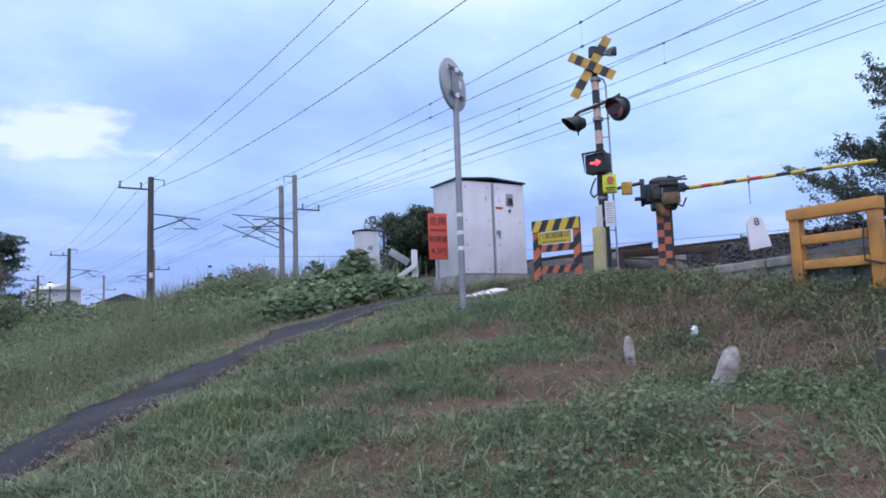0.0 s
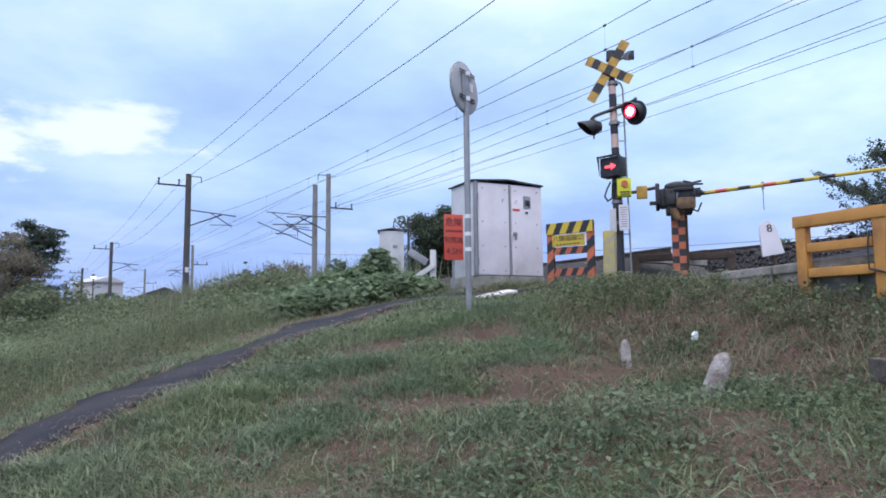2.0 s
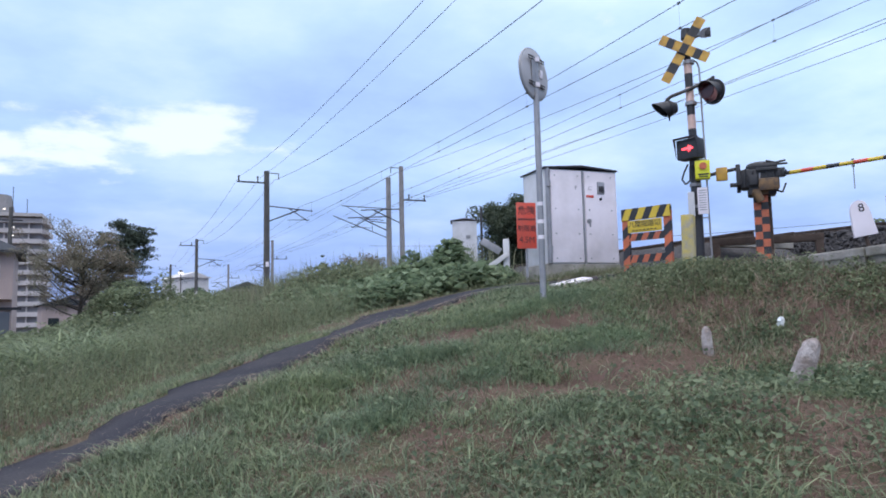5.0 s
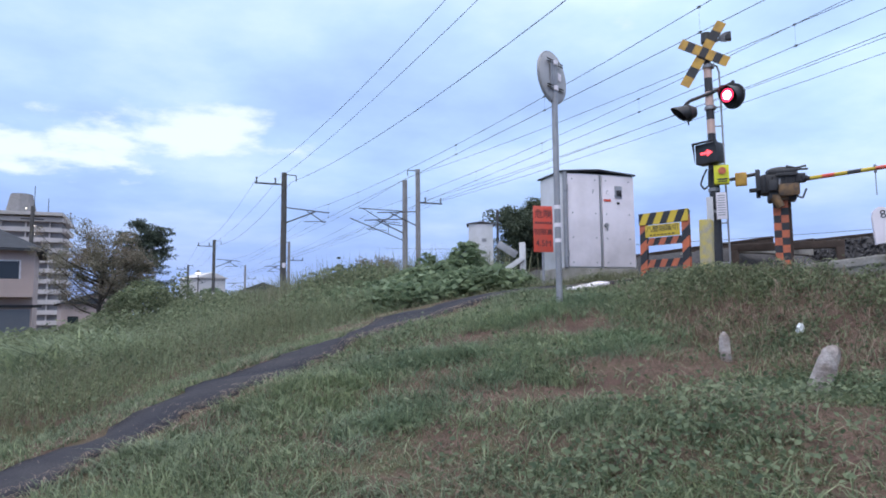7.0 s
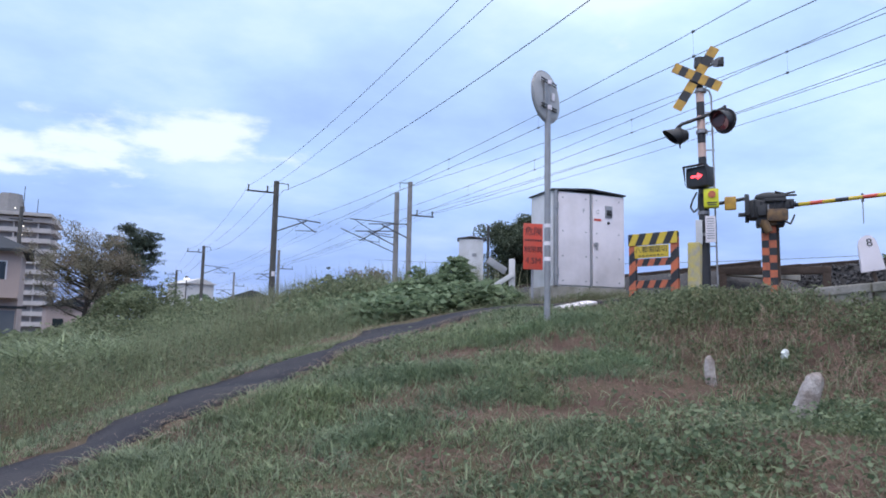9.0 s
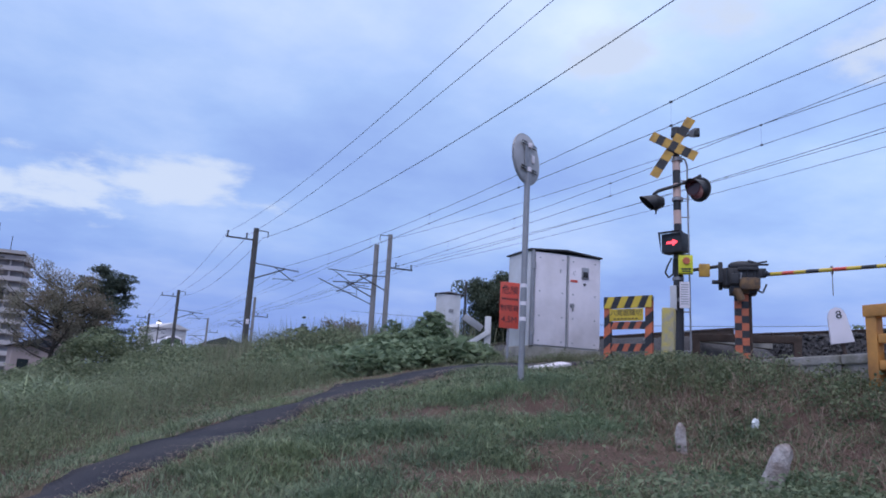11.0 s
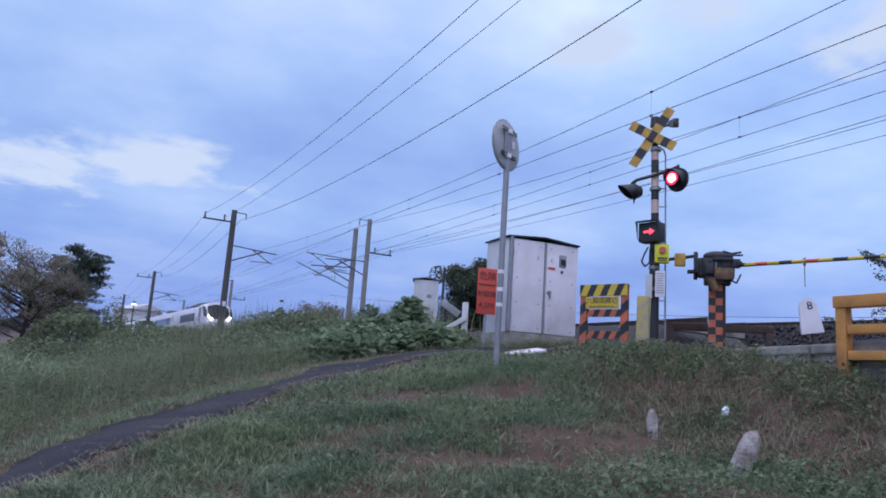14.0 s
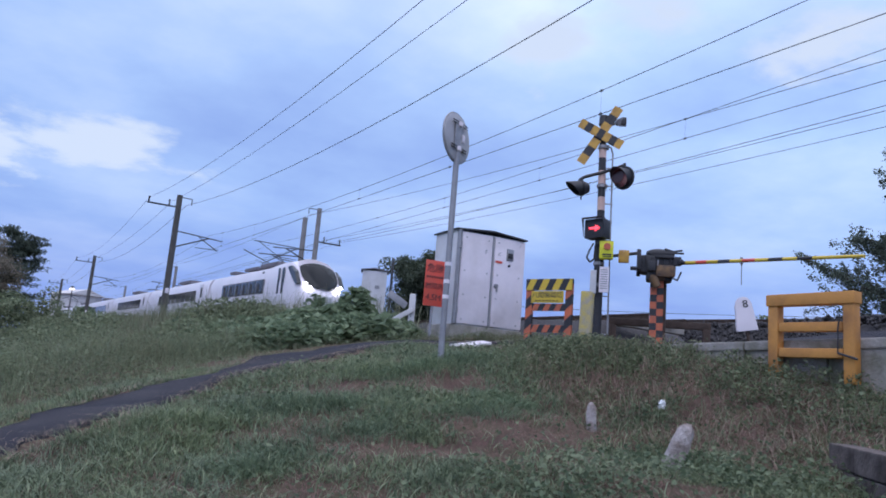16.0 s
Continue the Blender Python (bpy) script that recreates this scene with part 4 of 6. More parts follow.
def hazard(bm, w, h, slope, n, c, axis_v=False, t=.06):
    """A board of slanted stripes; slabs cut by a slope, two materials by turns."""
    x0, z0 = c[0] - w / 2, c[2] - h / 2
    L = h if axis_v else w
    s = slope
    for i in range(-2, n + 2):
        a, b = L * i / n, L * (i + 1) / n
        if axis_v:
            q = [(0, a), (w, a + s), (w, b + s), (0, b)]
            q = [(x, min(max(z, 0), h)) for x, z in q]
        else:
            q = [(a, 0), (b, 0), (b + s, h), (a + s, h)]
            q = [(min(max(x, 0), w), z) for x, z in q]
        area = sum(q[k][0] * q[(k + 1) % 4][1] - q[(k + 1) % 4][0] * q[k][1] for k in range(4))
        if abs(area) < 1e-4:
            continue
        k = len(bm.faces)
        pts = []
        for p in q:
            if not pts or (abs(p[0] - pts[-1][0]) + abs(p[1] - pts[-1][1])) > 1e-5:
                pts.append(p)
        if (abs(pts[0][0] - pts[-1][0]) + abs(pts[0][1] - pts[-1][1])) < 1e-5:
            pts.pop()
        if len(pts) < 3:
            continue
        prism(bm, [(x0 + x, z0 + z) for x, z in pts], t, Matrix.Translation((0, c[1], 0)))
        bm.faces.ensure_lookup_table()
        for f in bm.faces[k:]:
            f.material_index = i % 2


def two_tone(name, bm, a, b, parent, label=""):
    bmesh.ops.remove_doubles(bm, verts=bm.verts[:], dist=0.0005)
    ob = part(name, bm, a, parent, label, smooth=False)
    ob.data.materials.append(b)
    return ob


bm = bmesh.new(); hazard(bm, .12, 1.02, .10, 6, (-.37, 0, .55), True); two_tone("upright", bm, M_ORANGE, M_BLACK, bar)
bm = bmesh.new(); hazard(bm, .12, 1.02, .10, 6, (.37, 0, .55), True); two_tone("upright", bm, M_ORANGE, M_BLACK, bar)
bm = bmesh.new(); hazard(bm, .86, .19, .09, 7, (0, -.02, .98)); two_tone("top_board", bm, M_SIGNY, M_BLACK, bar, "yellow and black striped board")
bm = bmesh.new(); hazard(bm, .62, .12, .06, 6, (0, 0, .60)); two_tone("rail", bm, M_ORANGE, M_BLACK, bar)
bm = bmesh.new(); hazard(bm, .62, .12, .06, 6, (0, 0, .24)); two_tone("rail", bm, M_ORANGE, M_BLACK, bar)
bm = bmesh.new(); box(bm, (-.02, -.035, .77), (.60, .02, .20), bevel=.004); nbd = part("name_board", bm, M_SIGNY, bar, "yellow crossing name board")
words("八間堀踏切", .115, M_DARK, bar, pose(-.02, -.048, .80, 90, 0, 0))
for i in range(7):
    bm = bmesh.new(); box(bm, (-.22 + i * .065, -.047, .705), (.035, .004, .018)); part("printed_bar", bm, M_DARK, bar, smooth=False)

# weathered marker posts and stones
bm = bmesh.new(); box(bm, (0, 0, .44), (.19, .17, .92), bevel=.025)
bmesh.ops.subdivide_edges(bm, edges=bm.edges[:], cuts=2, use_grid_fill=True)
for v in bm.verts:
    v.co += Vector((noise.noise(v.co * 7), noise.noise(v.co * 7 + Vector((9, 0, 0))), 0)) * .012
solid("marker_post", bm, M_YCONC, "square concrete post with peeling yellow paint", "post", m=pose(7.56, 7.35, 1.95, 0, 2, 38))


def stone_stub(x, y, z, h, r, lean, label):
    """A broken post stump: rough, thicker at mid height, chipped at its top, leaning along the slope."""
    bm = bmesh.new()
    bmesh.ops.create_uvsphere(bm, u_segments=20, v_segments=16, radius=1.0)
    for v in bm.verts:
        q = v.co.copy()
        k = 1 + .22 * noise.noise(q * 1.6 + Vector((x, y, 0))) + .26 * noise.noise(q * 3.5)
        w = (abs(q.x) ** 3 + abs(q.y) ** 3 + 1e-6) ** (1 / 3)
        rr = math.hypot(q.x, q.y)
        sq = min(1.25, rr / w if w > 1e-3 else 1) ** .5
        v.co = Vector((q.x * r * .92 * k * sq, q.y * r * .92 * k * sq, (math.copysign(abs(q.z) ** .5, q.z) * .5 + .45) * h + .02 * noise.noise(q * 6)))
    solid("concrete_stub", bm, M_CONCW, label, "stone", "broken posts on the bank", m=Matrix.Translation((x, y, z)) @ Matrix.Rotation(radians(lean), 4, TO_EYE) @ pose(0, 0, 0, 0, 0, 40))


stone_stub(5.65, 5.15, .98, .38, .055, 3, "small broken concrete stub leaning among straw")
stone_stub(5.5, 4.06, .76, .54, .092, -20, "pale broken concrete stub leaning among weeds")


def rag(name, x, y, z, s, mat, label, flat=.35, seed=1):
    bm = bmesh.new()
    bmesh.ops.create_icosphere(bm, subdivisions=3, radius=1.0)
    for v in bm.verts:
        k = noise.noise(v.co * 2.3 + Vector((seed, 0, 0))) * .5 + noise.noise(v.co * 6) * .2
        v.co = Vector((v.co.x * s[0], v.co.y * s[1], v.co.z * s[2] * flat)) * (1 + k)
    solid(name, bm, mat, label, "litter", m=pose(x, y, z, 0, 0, 20))


rag("plastic_bag", 6.62, 5.1, 1.36, (.06, .04, .08), M_BAG, "crumpled white plastic bag caught in weeds", .7, 4)
bm = bmesh.new(); box(bm, (0, 0, .03), (.56, .32, .04), bevel=.012)
for v in bm.verts:
    v.co.z += .02 * math.sin(v.co.x * 7)
bx0, by0 = 6.45, 8.62
nb2 = Vector((-(float(height(bx0 + .3, by0)) - float(height(bx0 - .3, by0))) / .6, -(float(height(bx0, by0 + .3)) - float(height(bx0, by0 - .3))) / .6, 1)).normalized()
solid("white_board", bm, M_WHITE, "flat white board lying beside the footpath", "board", m=Matrix.Translation((bx0, by0, float(height(bx0, by0)) + .01)) @ nb2.to_track_quat("Z", "Y").to_matrix().to_4x4() @ pose(0, 0, 0, 0, 0, 50))

# yellow guard frame on the wall's foot
gf = thing("guard_frame", pose(7.82, 4.16, 1.74, 0, 0, 0), "heavy yellow painted steel guard frame with two rails", "guard")
for y in (-.46, .39):
    bm = bmesh.new(); box(bm, (0, y, .46), (.12, .12, .94), bevel=.014); part("post", bm, M_GUARD, gf)
for z, h in ((.88, .13), (.58, .10), (.30, .10)):
    bm = bmesh.new(); box(bm, (0.0 if z < .8 else -.004, -.035, z), (.12 if z < .8 else .15, .71 if z < .8 else 1.0, h), bevel=.012); part("rail", bm, M_GUARD, gf)
bm = bmesh.new(); tube(bm, (-.085, -.36, .30), (-.085, -.56, .24), .012); sweep(bm, [(-.085, -.36, .3), (-.08, -.36, .55), (-.075, -.38, .7)], .008)
part("wire_tie", bm, M_BLACK, gf)

# white track-side marker with a dark ring, leaning
mk = thing("trackside_marker", pose(9.27, 5.95, 2.50, 0, -9, -46), "leaning white rounded marker slab with a dark ring", "marker")
bm = bmesh.new()
prism(bm, [(-.14, -.06), (.14, -.06), (.11, .30)] + [(.10 * math.cos(a), .32 + .10 * math.sin(a)) for a in (.5, 1.0, 1.57, 2.14, 2.64)] + [(-.11, .30)], .10)
part("slab", bm, M_WHITE, mk, smooth=False)
bm = bmesh.new(); tube(bm, (0, 0, -.5), (0, 0, -.04), .025); part("stake", bm, M_RUST, mk)
words("8", .15, M_DARK, mk, pose(.02, -.054, .31, 90, 0, 0))

# convex mirror on its pole, from behind
MX, MY = 5.235, 7.49
MZ = float(height(MX, MY)) - .05
mir = thing("traffic_mirror", pose(MX, MY, MZ, 0, 0, 0), "round traffic mirror seen from behind on a grey pole", "mirror")
bm = bmesh.new(); tube(bm, (0, 0, 0), (0, 0, 3.26), .04, n=16); part("pole", bm, M_STEEL, mir)
for z in (.86, 1.06, 1.29):
    bm = bmesh.new(); tube(bm, (0, 0, z), (0, 0, z + .05), .0425, n=16); part("reflective_band", bm, M_WHITE, mir, "pale reflective tape")
MD = Vector((-.46, .885, -.05)).normalized()   # the way the mirror faces
MC = Vector((.045, -.028, 3.05)) + MD * .072
bm = bmesh.new()
q = MD.to_track_quat("Z", "Y").to_matrix().to_4x4()
prof = [(.0, -.03), (.20, -.026), (.30, -.012), (.335, .0), (.345, .03), (.335, .04), (.25, .07), (.0, .10)]
rings = []
for r_, z_ in prof:
    if r_ == 0:
        rings.append([bm.verts.new(Matrix.Translation(MC) @ q @ Vector((0, 0, z_)))])
    else:
        rings.append([bm.verts.new(Matrix.Translation(MC) @ q @ Vector((r_ * math.cos(2 * math.pi * i / 32), r_ * math.sin(2 * math.pi * i / 32), z_))) for i in range(32)])
for a, b in zip(rings, rings[1:]):
    for i in range(32):
        j = (i + 1) % 32
        if len(a) == 1:
            bm.faces.new((a[0], b[i], b[j]))
        elif len(b) == 1:
            bm.faces.new((a[i], b[0], a[j]))
        else:
            bm.faces.new((a[i], b[i], b[j], a[j]))
part("mirror_shell", bm, M_MIRROR_BACK, mir, "grey convex mirror shell")
ms = MD.cross(UPV).normalized()
bm = bmesh.new()
ring_pts = [MC + MD * .02 + (ms * math.cos(2 * math.pi * i / 40) + MD.cross(ms) * math.sin(2 * math.pi * i / 40)) * .345 for i in range(41)]
sweep(bm, ring_pts, .014, 6)
part("rim", bm, M_STEEL, mir, "grey rim of the mirror")
for z in (-.17, .17):
    for dz in (-.012, .022):
        bm = bmesh.new(); c = MC - MD * .048 + UPV * (z + dz); tube(bm, c - ms * .22, c + ms * .17, .009, n=6)
        part("support_bar", bm, M_DARK, mir)
    bm = bmesh.new(); tube(bm, (0, 0, 3.05 + z - .03), (0, 0, 3.05 + z + .03), .056, n=14)
    part("clamp", bm, M_WHITE, mir, "bright metal clamp")
bm = bmesh.new(); box(bm, MC - MD * .042 - ms * .08, (.02, .12, .40), Matrix((MD, ms, UPV)).transposed().to_3x3(), .006)
part("back_plate", bm, M_STEEL, mir)
bm = bmesh.new(); box(bm, MC - MD * .036 + ms * .10 + UPV * .01, (.012, .07, .11), Matrix((MD, ms, UPV)).transposed().to_3x3(), .003)
part("sticker", bm, M_WHITE, mir, "small white sticker")

# rusty steel channel frame beside the gate
bm = bmesh.new()
for p, s in (((0, 0, .36), (1.7, .14, .12)), ((-.78, 0, .15), (.12, .14, .36)), ((.78, 0, .15), (.12, .14, .36)), ((0, .05, .02), (1.6, .1, .08))):
    box(bm, p, s, bevel=.01)
solid("cable_trough_frame", bm, M_RUST, "low rusty steel channel frame beside the gate", "frame", m=pose(10.1, 8.25, 2.3, 0, 0, -44))

# second small hut with its dark post, broken fence posts
hut = thing("equipment_hut", pose(9.62, 19.35, 2.2, 0, 0, -26), "small white steel equipment hut half hidden by vines", "hut")
bm = bmesh.new(); box(bm, (.38, .35, 1.12), (.74, .7, 2.24)); part("body", bm, M_CABSIDE, hut, smooth=False)
bm = bmesh.new(); prism(bm, [(-.05, 2.24), (.38, 2.30), (.81, 2.24), (.81, 2.26), (.38, 2.33), (-.05, 2.26)], .8, Matrix.Translation((0, .35, 0))); part("roof", bm, M_ROOFKIT, hut, smooth=False)
bm = bmesh.new(); box(bm, (.48, -.012, 1.75), (.14, .01, .1)); part("label_plate", bm, M_STEEL, hut, smooth=False)
bm = bmesh.new(); box(bm, (.9, .2, 1.35), (.07, .1, 2.7), bevel=.008); part("duct", bm, M_DARK, hut)
fp = thing("broken_fence", pose(7.72, 12.75, 2.24, 0, 0, -32), "white concrete fence posts, one fallen against another", "fence")
bm = bmesh.new(); box(bm, (.0, 0, .40), (.13, .12, .95), bevel=.025); part("post", bm, M_CABSIDE, fp)
bm = bmesh.new(); box(bm, (-.2, -.085, .40), (.54, .05, .10), Matrix.Rotation(radians(-33), 3, "Y"), .008); part("fallen_rail", bm, M_CABSIDE, fp)
bm = bmesh.new(); box(bm, (-.32, .05, .74), (.46, .03, .15), Matrix.Rotation(radians(33), 3, "Y"), .005); part("bent_panel", bm, M_STEEL, fp)


# ---- train ----
def body_section(w, h0, h1, k=0.0):
    """A car's outline at one place along it: half width w, floor h0, roof h1."""
    return [(-w * .93, h0), (-w, h0 + .35), (-w, h0 + (h1 - h0) * .55), (-w * .95, h0 + (h1 - h0) * .80), (-w * .80, h0 + (h1 - h0) * .94), (-w * .45, h1 - .03), (0, h1),
            (w * .45, h1 - .03), (w * .80, h0 + (h1 - h0) * .94), (w * .95, h0 + (h1 - h0) * .80), (w, h0 + (h1 - h0) * .55), (w, h0 + .35), (w * .93, h0)]


def loft(bm, secs):
    rings = [[bm.verts.new((x, y, z)) for x, z in s] for y, s in secs]
    for a, b in zip(rings, rings[1:]):
        for i in range(len(a)):
            j = (i + 1) % len(a)
            bm.faces.new((a[i], a[j], b[j], b[i]))
    bm.faces.new(rings[0]); bm.faces.new(rings[-1][::-1])


TW = 1.47
train = thing("express_train", pose(0, 0, 0), "white limited express train with a dark windscreen and lit headlights", "train")
# the front car: nose at y = 0, the train runs to larger y
FRONT = 16.3
secs = []
for y, w, h0, h1 in ((-.55, .62, .55, 1.42), (-.42, .95, .42, 1.70), (-.15, 1.18, .34, 2.02), (.25, 1.32, .32, 2.55), (.70, 1.40, .32, 3.08), (1.15, 1.45, .32, 3.42), (1.7, TW, .32, 3.58), (2.4, TW, .32, 3.62), (3.4, TW, .34, 3.58), (4.4, TW, .35, 3.50), (5.2, TW, .36, 3.45), (FRONT, TW, .36, 3.45)):
    secs.append((y, body_section(w, h0, h1)))
bm = bmesh.new(); loft(bm, secs)
head = part("front_car_body", bm, M_TRAIN, train, "white rounded front car")


def nose_shell(grow, lift):
    """A bowed sheet shaped like an upturned drop that lies on the nose."""
    bm = bmesh.new()
    rows_ = []
    for y, w, z in ((-.30, .40, 1.92), (-.20, .66, 2.04), (0.0, .90, 2.30), (.25, 1.02, 2.62), (.52, 1.04, 2.93), (.85, .98, 3.22), (1.2, .80, 3.45), (1.5, .48, 3.56)):
        r = []
        for i in range(13):
            u = -1 + i / 6
            r.append(bm.verts.new(((w + grow) * u, y + .17 * abs(u) ** 2.4 - .06 - lift, z + .04 - .10 * abs(u) ** 3.0 + (grow if z > 3.4 else -grow if z < 2 else 0))))
        rows_.append(r)
    for a, b in zip(rows_, rows_[1:]):
        for i in range(12):
            bm.faces.new((a[i], a[i + 1], b[i + 1], b[i]))
    bmesh.ops.solidify(bm, geom=bm.faces[:], thickness=.05)
    return bm


part("windscreen_rim", nose_shell(.10, 0), M_TRAIN, head, "white rim round the windscreen")
part("windscreen", nose_shell(.045, .035), M_GLASS, head, "large dark curved windscreen")
bm = bmesh.new(); box(bm, (0, -.22, 2.02), (1.1, .08, .05), Matrix.Rotation(radians(8), 3, "Y"), .01); part("wiper", bm, M_DARK, head)
for s in (-1, 1):
    bm = bmesh.new()
    prism(bm, [(.05, 2.10), (.40, 2.10), (1.15, 2.65), (1.65, 3.08), (1.25, 3.16), (.62, 2.80)], .24, Matrix(((0, 1, 0, s * 1.28), (1, 0, 0, 0), (0, 0, 1, 0), (0, 0, 0, 1))))
    part("cab_side_window", bm, M_GLASS, head, smooth=False)
    for x0, y0, z0, r0 in ((1.02, -.24, 2.10, .10), (.84, -.36, 1.92, .11)):
        bm = bmesh.new(); bmesh.ops.create_uvsphere(bm, u_segments=14, v_segments=10, radius=1.0, matrix=Matrix.Translation((s * x0, y0, z0)) @ Matrix.Rotation(radians(s * 25), 4, "Z") @ Matrix.Diagonal((r0, .11, r0 * .9, 1)))
        part("headlight", bm, M_HEAD, head, "glowing headlight")
    for y0 in (2.05, 2.7):
        bm = bmesh.new(); box(bm, (s * 1.465, y0, 2.35), (.03, .34 if y0 < 2.5 else .26, 1.45), bevel=.008)
        part("door_glass", bm, M_GLASS, head)
    bm = bmesh.new(); box(bm, (s * 1.47, 5.3, 3.0), (.012, .35, .12)); part("marker_plate", bm, M_ROOFKIT, head, smooth=False)
    bm = bmesh.new(); box(bm, (s * 1.46, 9.1, 2.16), (.03, 8.3, .88), bevel=.008); band = part("window_band", bm, M_ROOFKIT, head, "grey band between the side windows")
    for i in range(6):
        bm = bmesh.new(); box(bm, (s * 1.472, 5.75 + i * 1.36, 2.16), (.03, 1.22, .78), bevel=.008)
        part("side_window", bm, M_GLASS, band)
bm = bmesh.new(); box(bm, (0, -.40, .80), (1.5, .35, .5), bevel=.06); part("skirt", bm, M_ROOFKIT, head)
bm = bmesh.new(); box(bm, (0, -.56, 1.38), (.9, .12, .30), bevel=.04); part("coupler_cover", bm, M_CABSIDE, head, "pale grey coupler cover")
for y0, ln, h in ((4.6, 3.0, .26), (8.2, 2.4, .2), (12.5, 1.2, .18)):
    bm = bmesh.new(); box(bm, (0, y0 + ln / 2, 3.46 + h / 2), (1.9, ln, h), bevel=.05); part("roof_unit", bm, M_ROOFKIT, head)
bm = bmesh.new()
for y0 in (11.2, 15.0):
    tube(bm, (0, y0, 3.4), (0, y0, 3.85), .02, n=6)
part("aerial", bm, M_DARK, head)


def build_car(i):
    y0 = FRONT + .2 + (i - 1) * 20.5
    bm = bmesh.new(); loft(bm, [(y0 + .25, body_section(TW, .36, 3.45)), (y0 + 20.25, body_section(TW, .36, 3.45))])
    car = part("car_body", bm, M_TRAIN, train, "white passenger car")
    bm = bmesh.new(); box(bm, (0, y0 + .0, 1.9), (2.3, .5, 2.6)); part("gangway", bm, M_ROOFKIT, car)
    for s in (-1, 1):
        for k in range(8):
            bm = bmesh.new(); box(bm, (s * 1.468, y0 + 4.2 + k * 1.55, 2.16), (.03, 1.4, .80)); part("side_window", bm, M_GLASS, car, smooth=False)
        bm = bmesh.new(); box(bm, (s * 1.468, y0 + 1.9, 2.0), (.03, .8, 1.9)); part("car_door", bm, M_TRAIN, car, smooth=False)
        bm = bmesh.new(); box(bm, (s * 1.474, y0 + 1.9, 2.35), (.03, .42, .7)); part("door_glass", bm, M_GLASS, car, smooth=False)
    bm = bmesh.new(); box(bm, (0, y0 + 9.5, 3.58), (1.9, 3.4, .26), bevel=.05); part("roof_unit", bm, M_ROOFKIT, car)
    if i in (2, 5):
        bm = bmesh.new(); sweep(bm, [(0, y0 + 3, 3.45), (0, y0 + 4.2, 3.95), (0, y0 + 3, 4.45)], .04); tube(bm, (-.8, y0 + 3, 4.45), (.8, y0 + 3, 4.45), .035)
        part("pantograph", bm, M_DARK, car, "raised pantograph")


for i in range(1, 9):
    build_car(i)
bm = bmesh.new(); box(bm, (0, 90, .25), (2.4, 178, .5)); part("underframe", bm, M_DARK, train, smooth=False)

# ---- buildings ----
hs = thing("house", pose(-5.2, 50, 0.1, 0, 0, 4), "two-storey house with pink-beige siding, balcony and slate roof", "house")
bm = bmesh.new(); box(bm, (-4.5, 4, 3.05), (9, 8, 6.1)); part("wall", bm, M_HOUSE, hs, smooth=False)
bm = bmesh.new()
e = .55
pts = [(-9 - e, -e, 6.1), (e, -e, 6.1), (e, 8 + e, 6.1), (-9 - e, 8 + e, 6.1), (-7, 4, 7.7), (-2.2, 4, 7.7)]
v = [bm.verts.new(p) for p in pts]
for f in ((0, 1, 5, 4), (1, 2, 5), (2, 3, 4, 5), (3, 0, 4), (3, 2, 1, 0)):
    bm.faces.new([v[i] for i in f])
part("roof", bm, M_TILE, hs, "dark slate hip roof", smooth=False)
bm = bmesh.new(); box(bm, (-4.4, -e, 6.0), (10.2, .12, .14)); part("gutter", bm, M_DARK, hs, smooth=False)
bm = bmesh.new(); box(bm, (-4.5, -.5, 3.25), (9, 1.0, .25)); box(bm, (-4.5, -.95, 3.75), (9, .08, .9)); part("balcony", bm, M_HOUSE, hs, smooth=False)
for x, w in ((-1.6, 1.8), (-5.2, 2.4)):
    bm = bmesh.new(); box(bm, (x, -.02, 4.55), (w, .08, 1.7)); wd = part("window", bm, M_CABSIDE, hs, smooth=False)
    bm = bmesh.new(); box(bm, (x, -.045, 4.55), (w - .16, .06, 1.55)); part("pane", bm, M_GLASS, wd, smooth=False)
for x in (-.9, -2.6, -4.3):
    bm = bmesh.new(); box(bm, (x, -.03, 1.25), (1.6, .08, 2.3), bevel=.02); part("shutter", bm, M_SHUT, hs)
bm = bmesh.new(); box(bm, (-3, -.06, 2.6), (7, .14, .16)); part("trim", bm, M_DARK, hs, smooth=False)

ap = thing("apartment_building", pose(-18.2, 230, 0, 0, 0, -3), "beige eleven-storey apartment block with long balconies", "building")
# wall carries the painted shade of the recesses, balconies the plain render
bm = bmesh.new(); box(bm, (-22, 8, 16.2), (44, 16, 32.4)); part("wall", bm, M_APTSHADE, ap, smooth=False)
for i in range(11):
    z = 2.0 + i * 2.9
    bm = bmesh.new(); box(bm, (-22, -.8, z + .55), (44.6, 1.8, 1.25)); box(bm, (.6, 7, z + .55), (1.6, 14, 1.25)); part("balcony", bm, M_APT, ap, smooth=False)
    if i % 1 == 0:
        for k in range(7):
            bm = bmesh.new(); box(bm, (-3 - k * 6, -.4, z + 1.9), (.35, 1.2, 1.6)); part("partition", bm, M_APT, ap, smooth=False)
bm = bmesh.new(); box(bm, (-22, 6, 33), (45, 18, .9)); part("roof", bm, M_APT, ap, smooth=False)
bm = bmesh.new(); bmesh.ops.create_cone(bm, cap_ends=True, segments=8, radius1=4.2, radius2=2.9, depth=6.2, matrix=Matrix.Translation((-11.5, 6, 36.4)))
part("roof_tank", bm, M_POLE, ap, smooth=False)
for x, z in ((-8, 42), (-4.4, 38.5)):
    bm = bmesh.new(); tube(bm, (x, 5, 33), (x, 5, z), .1, n=5); part("aerial", bm, M_DARK, ap)
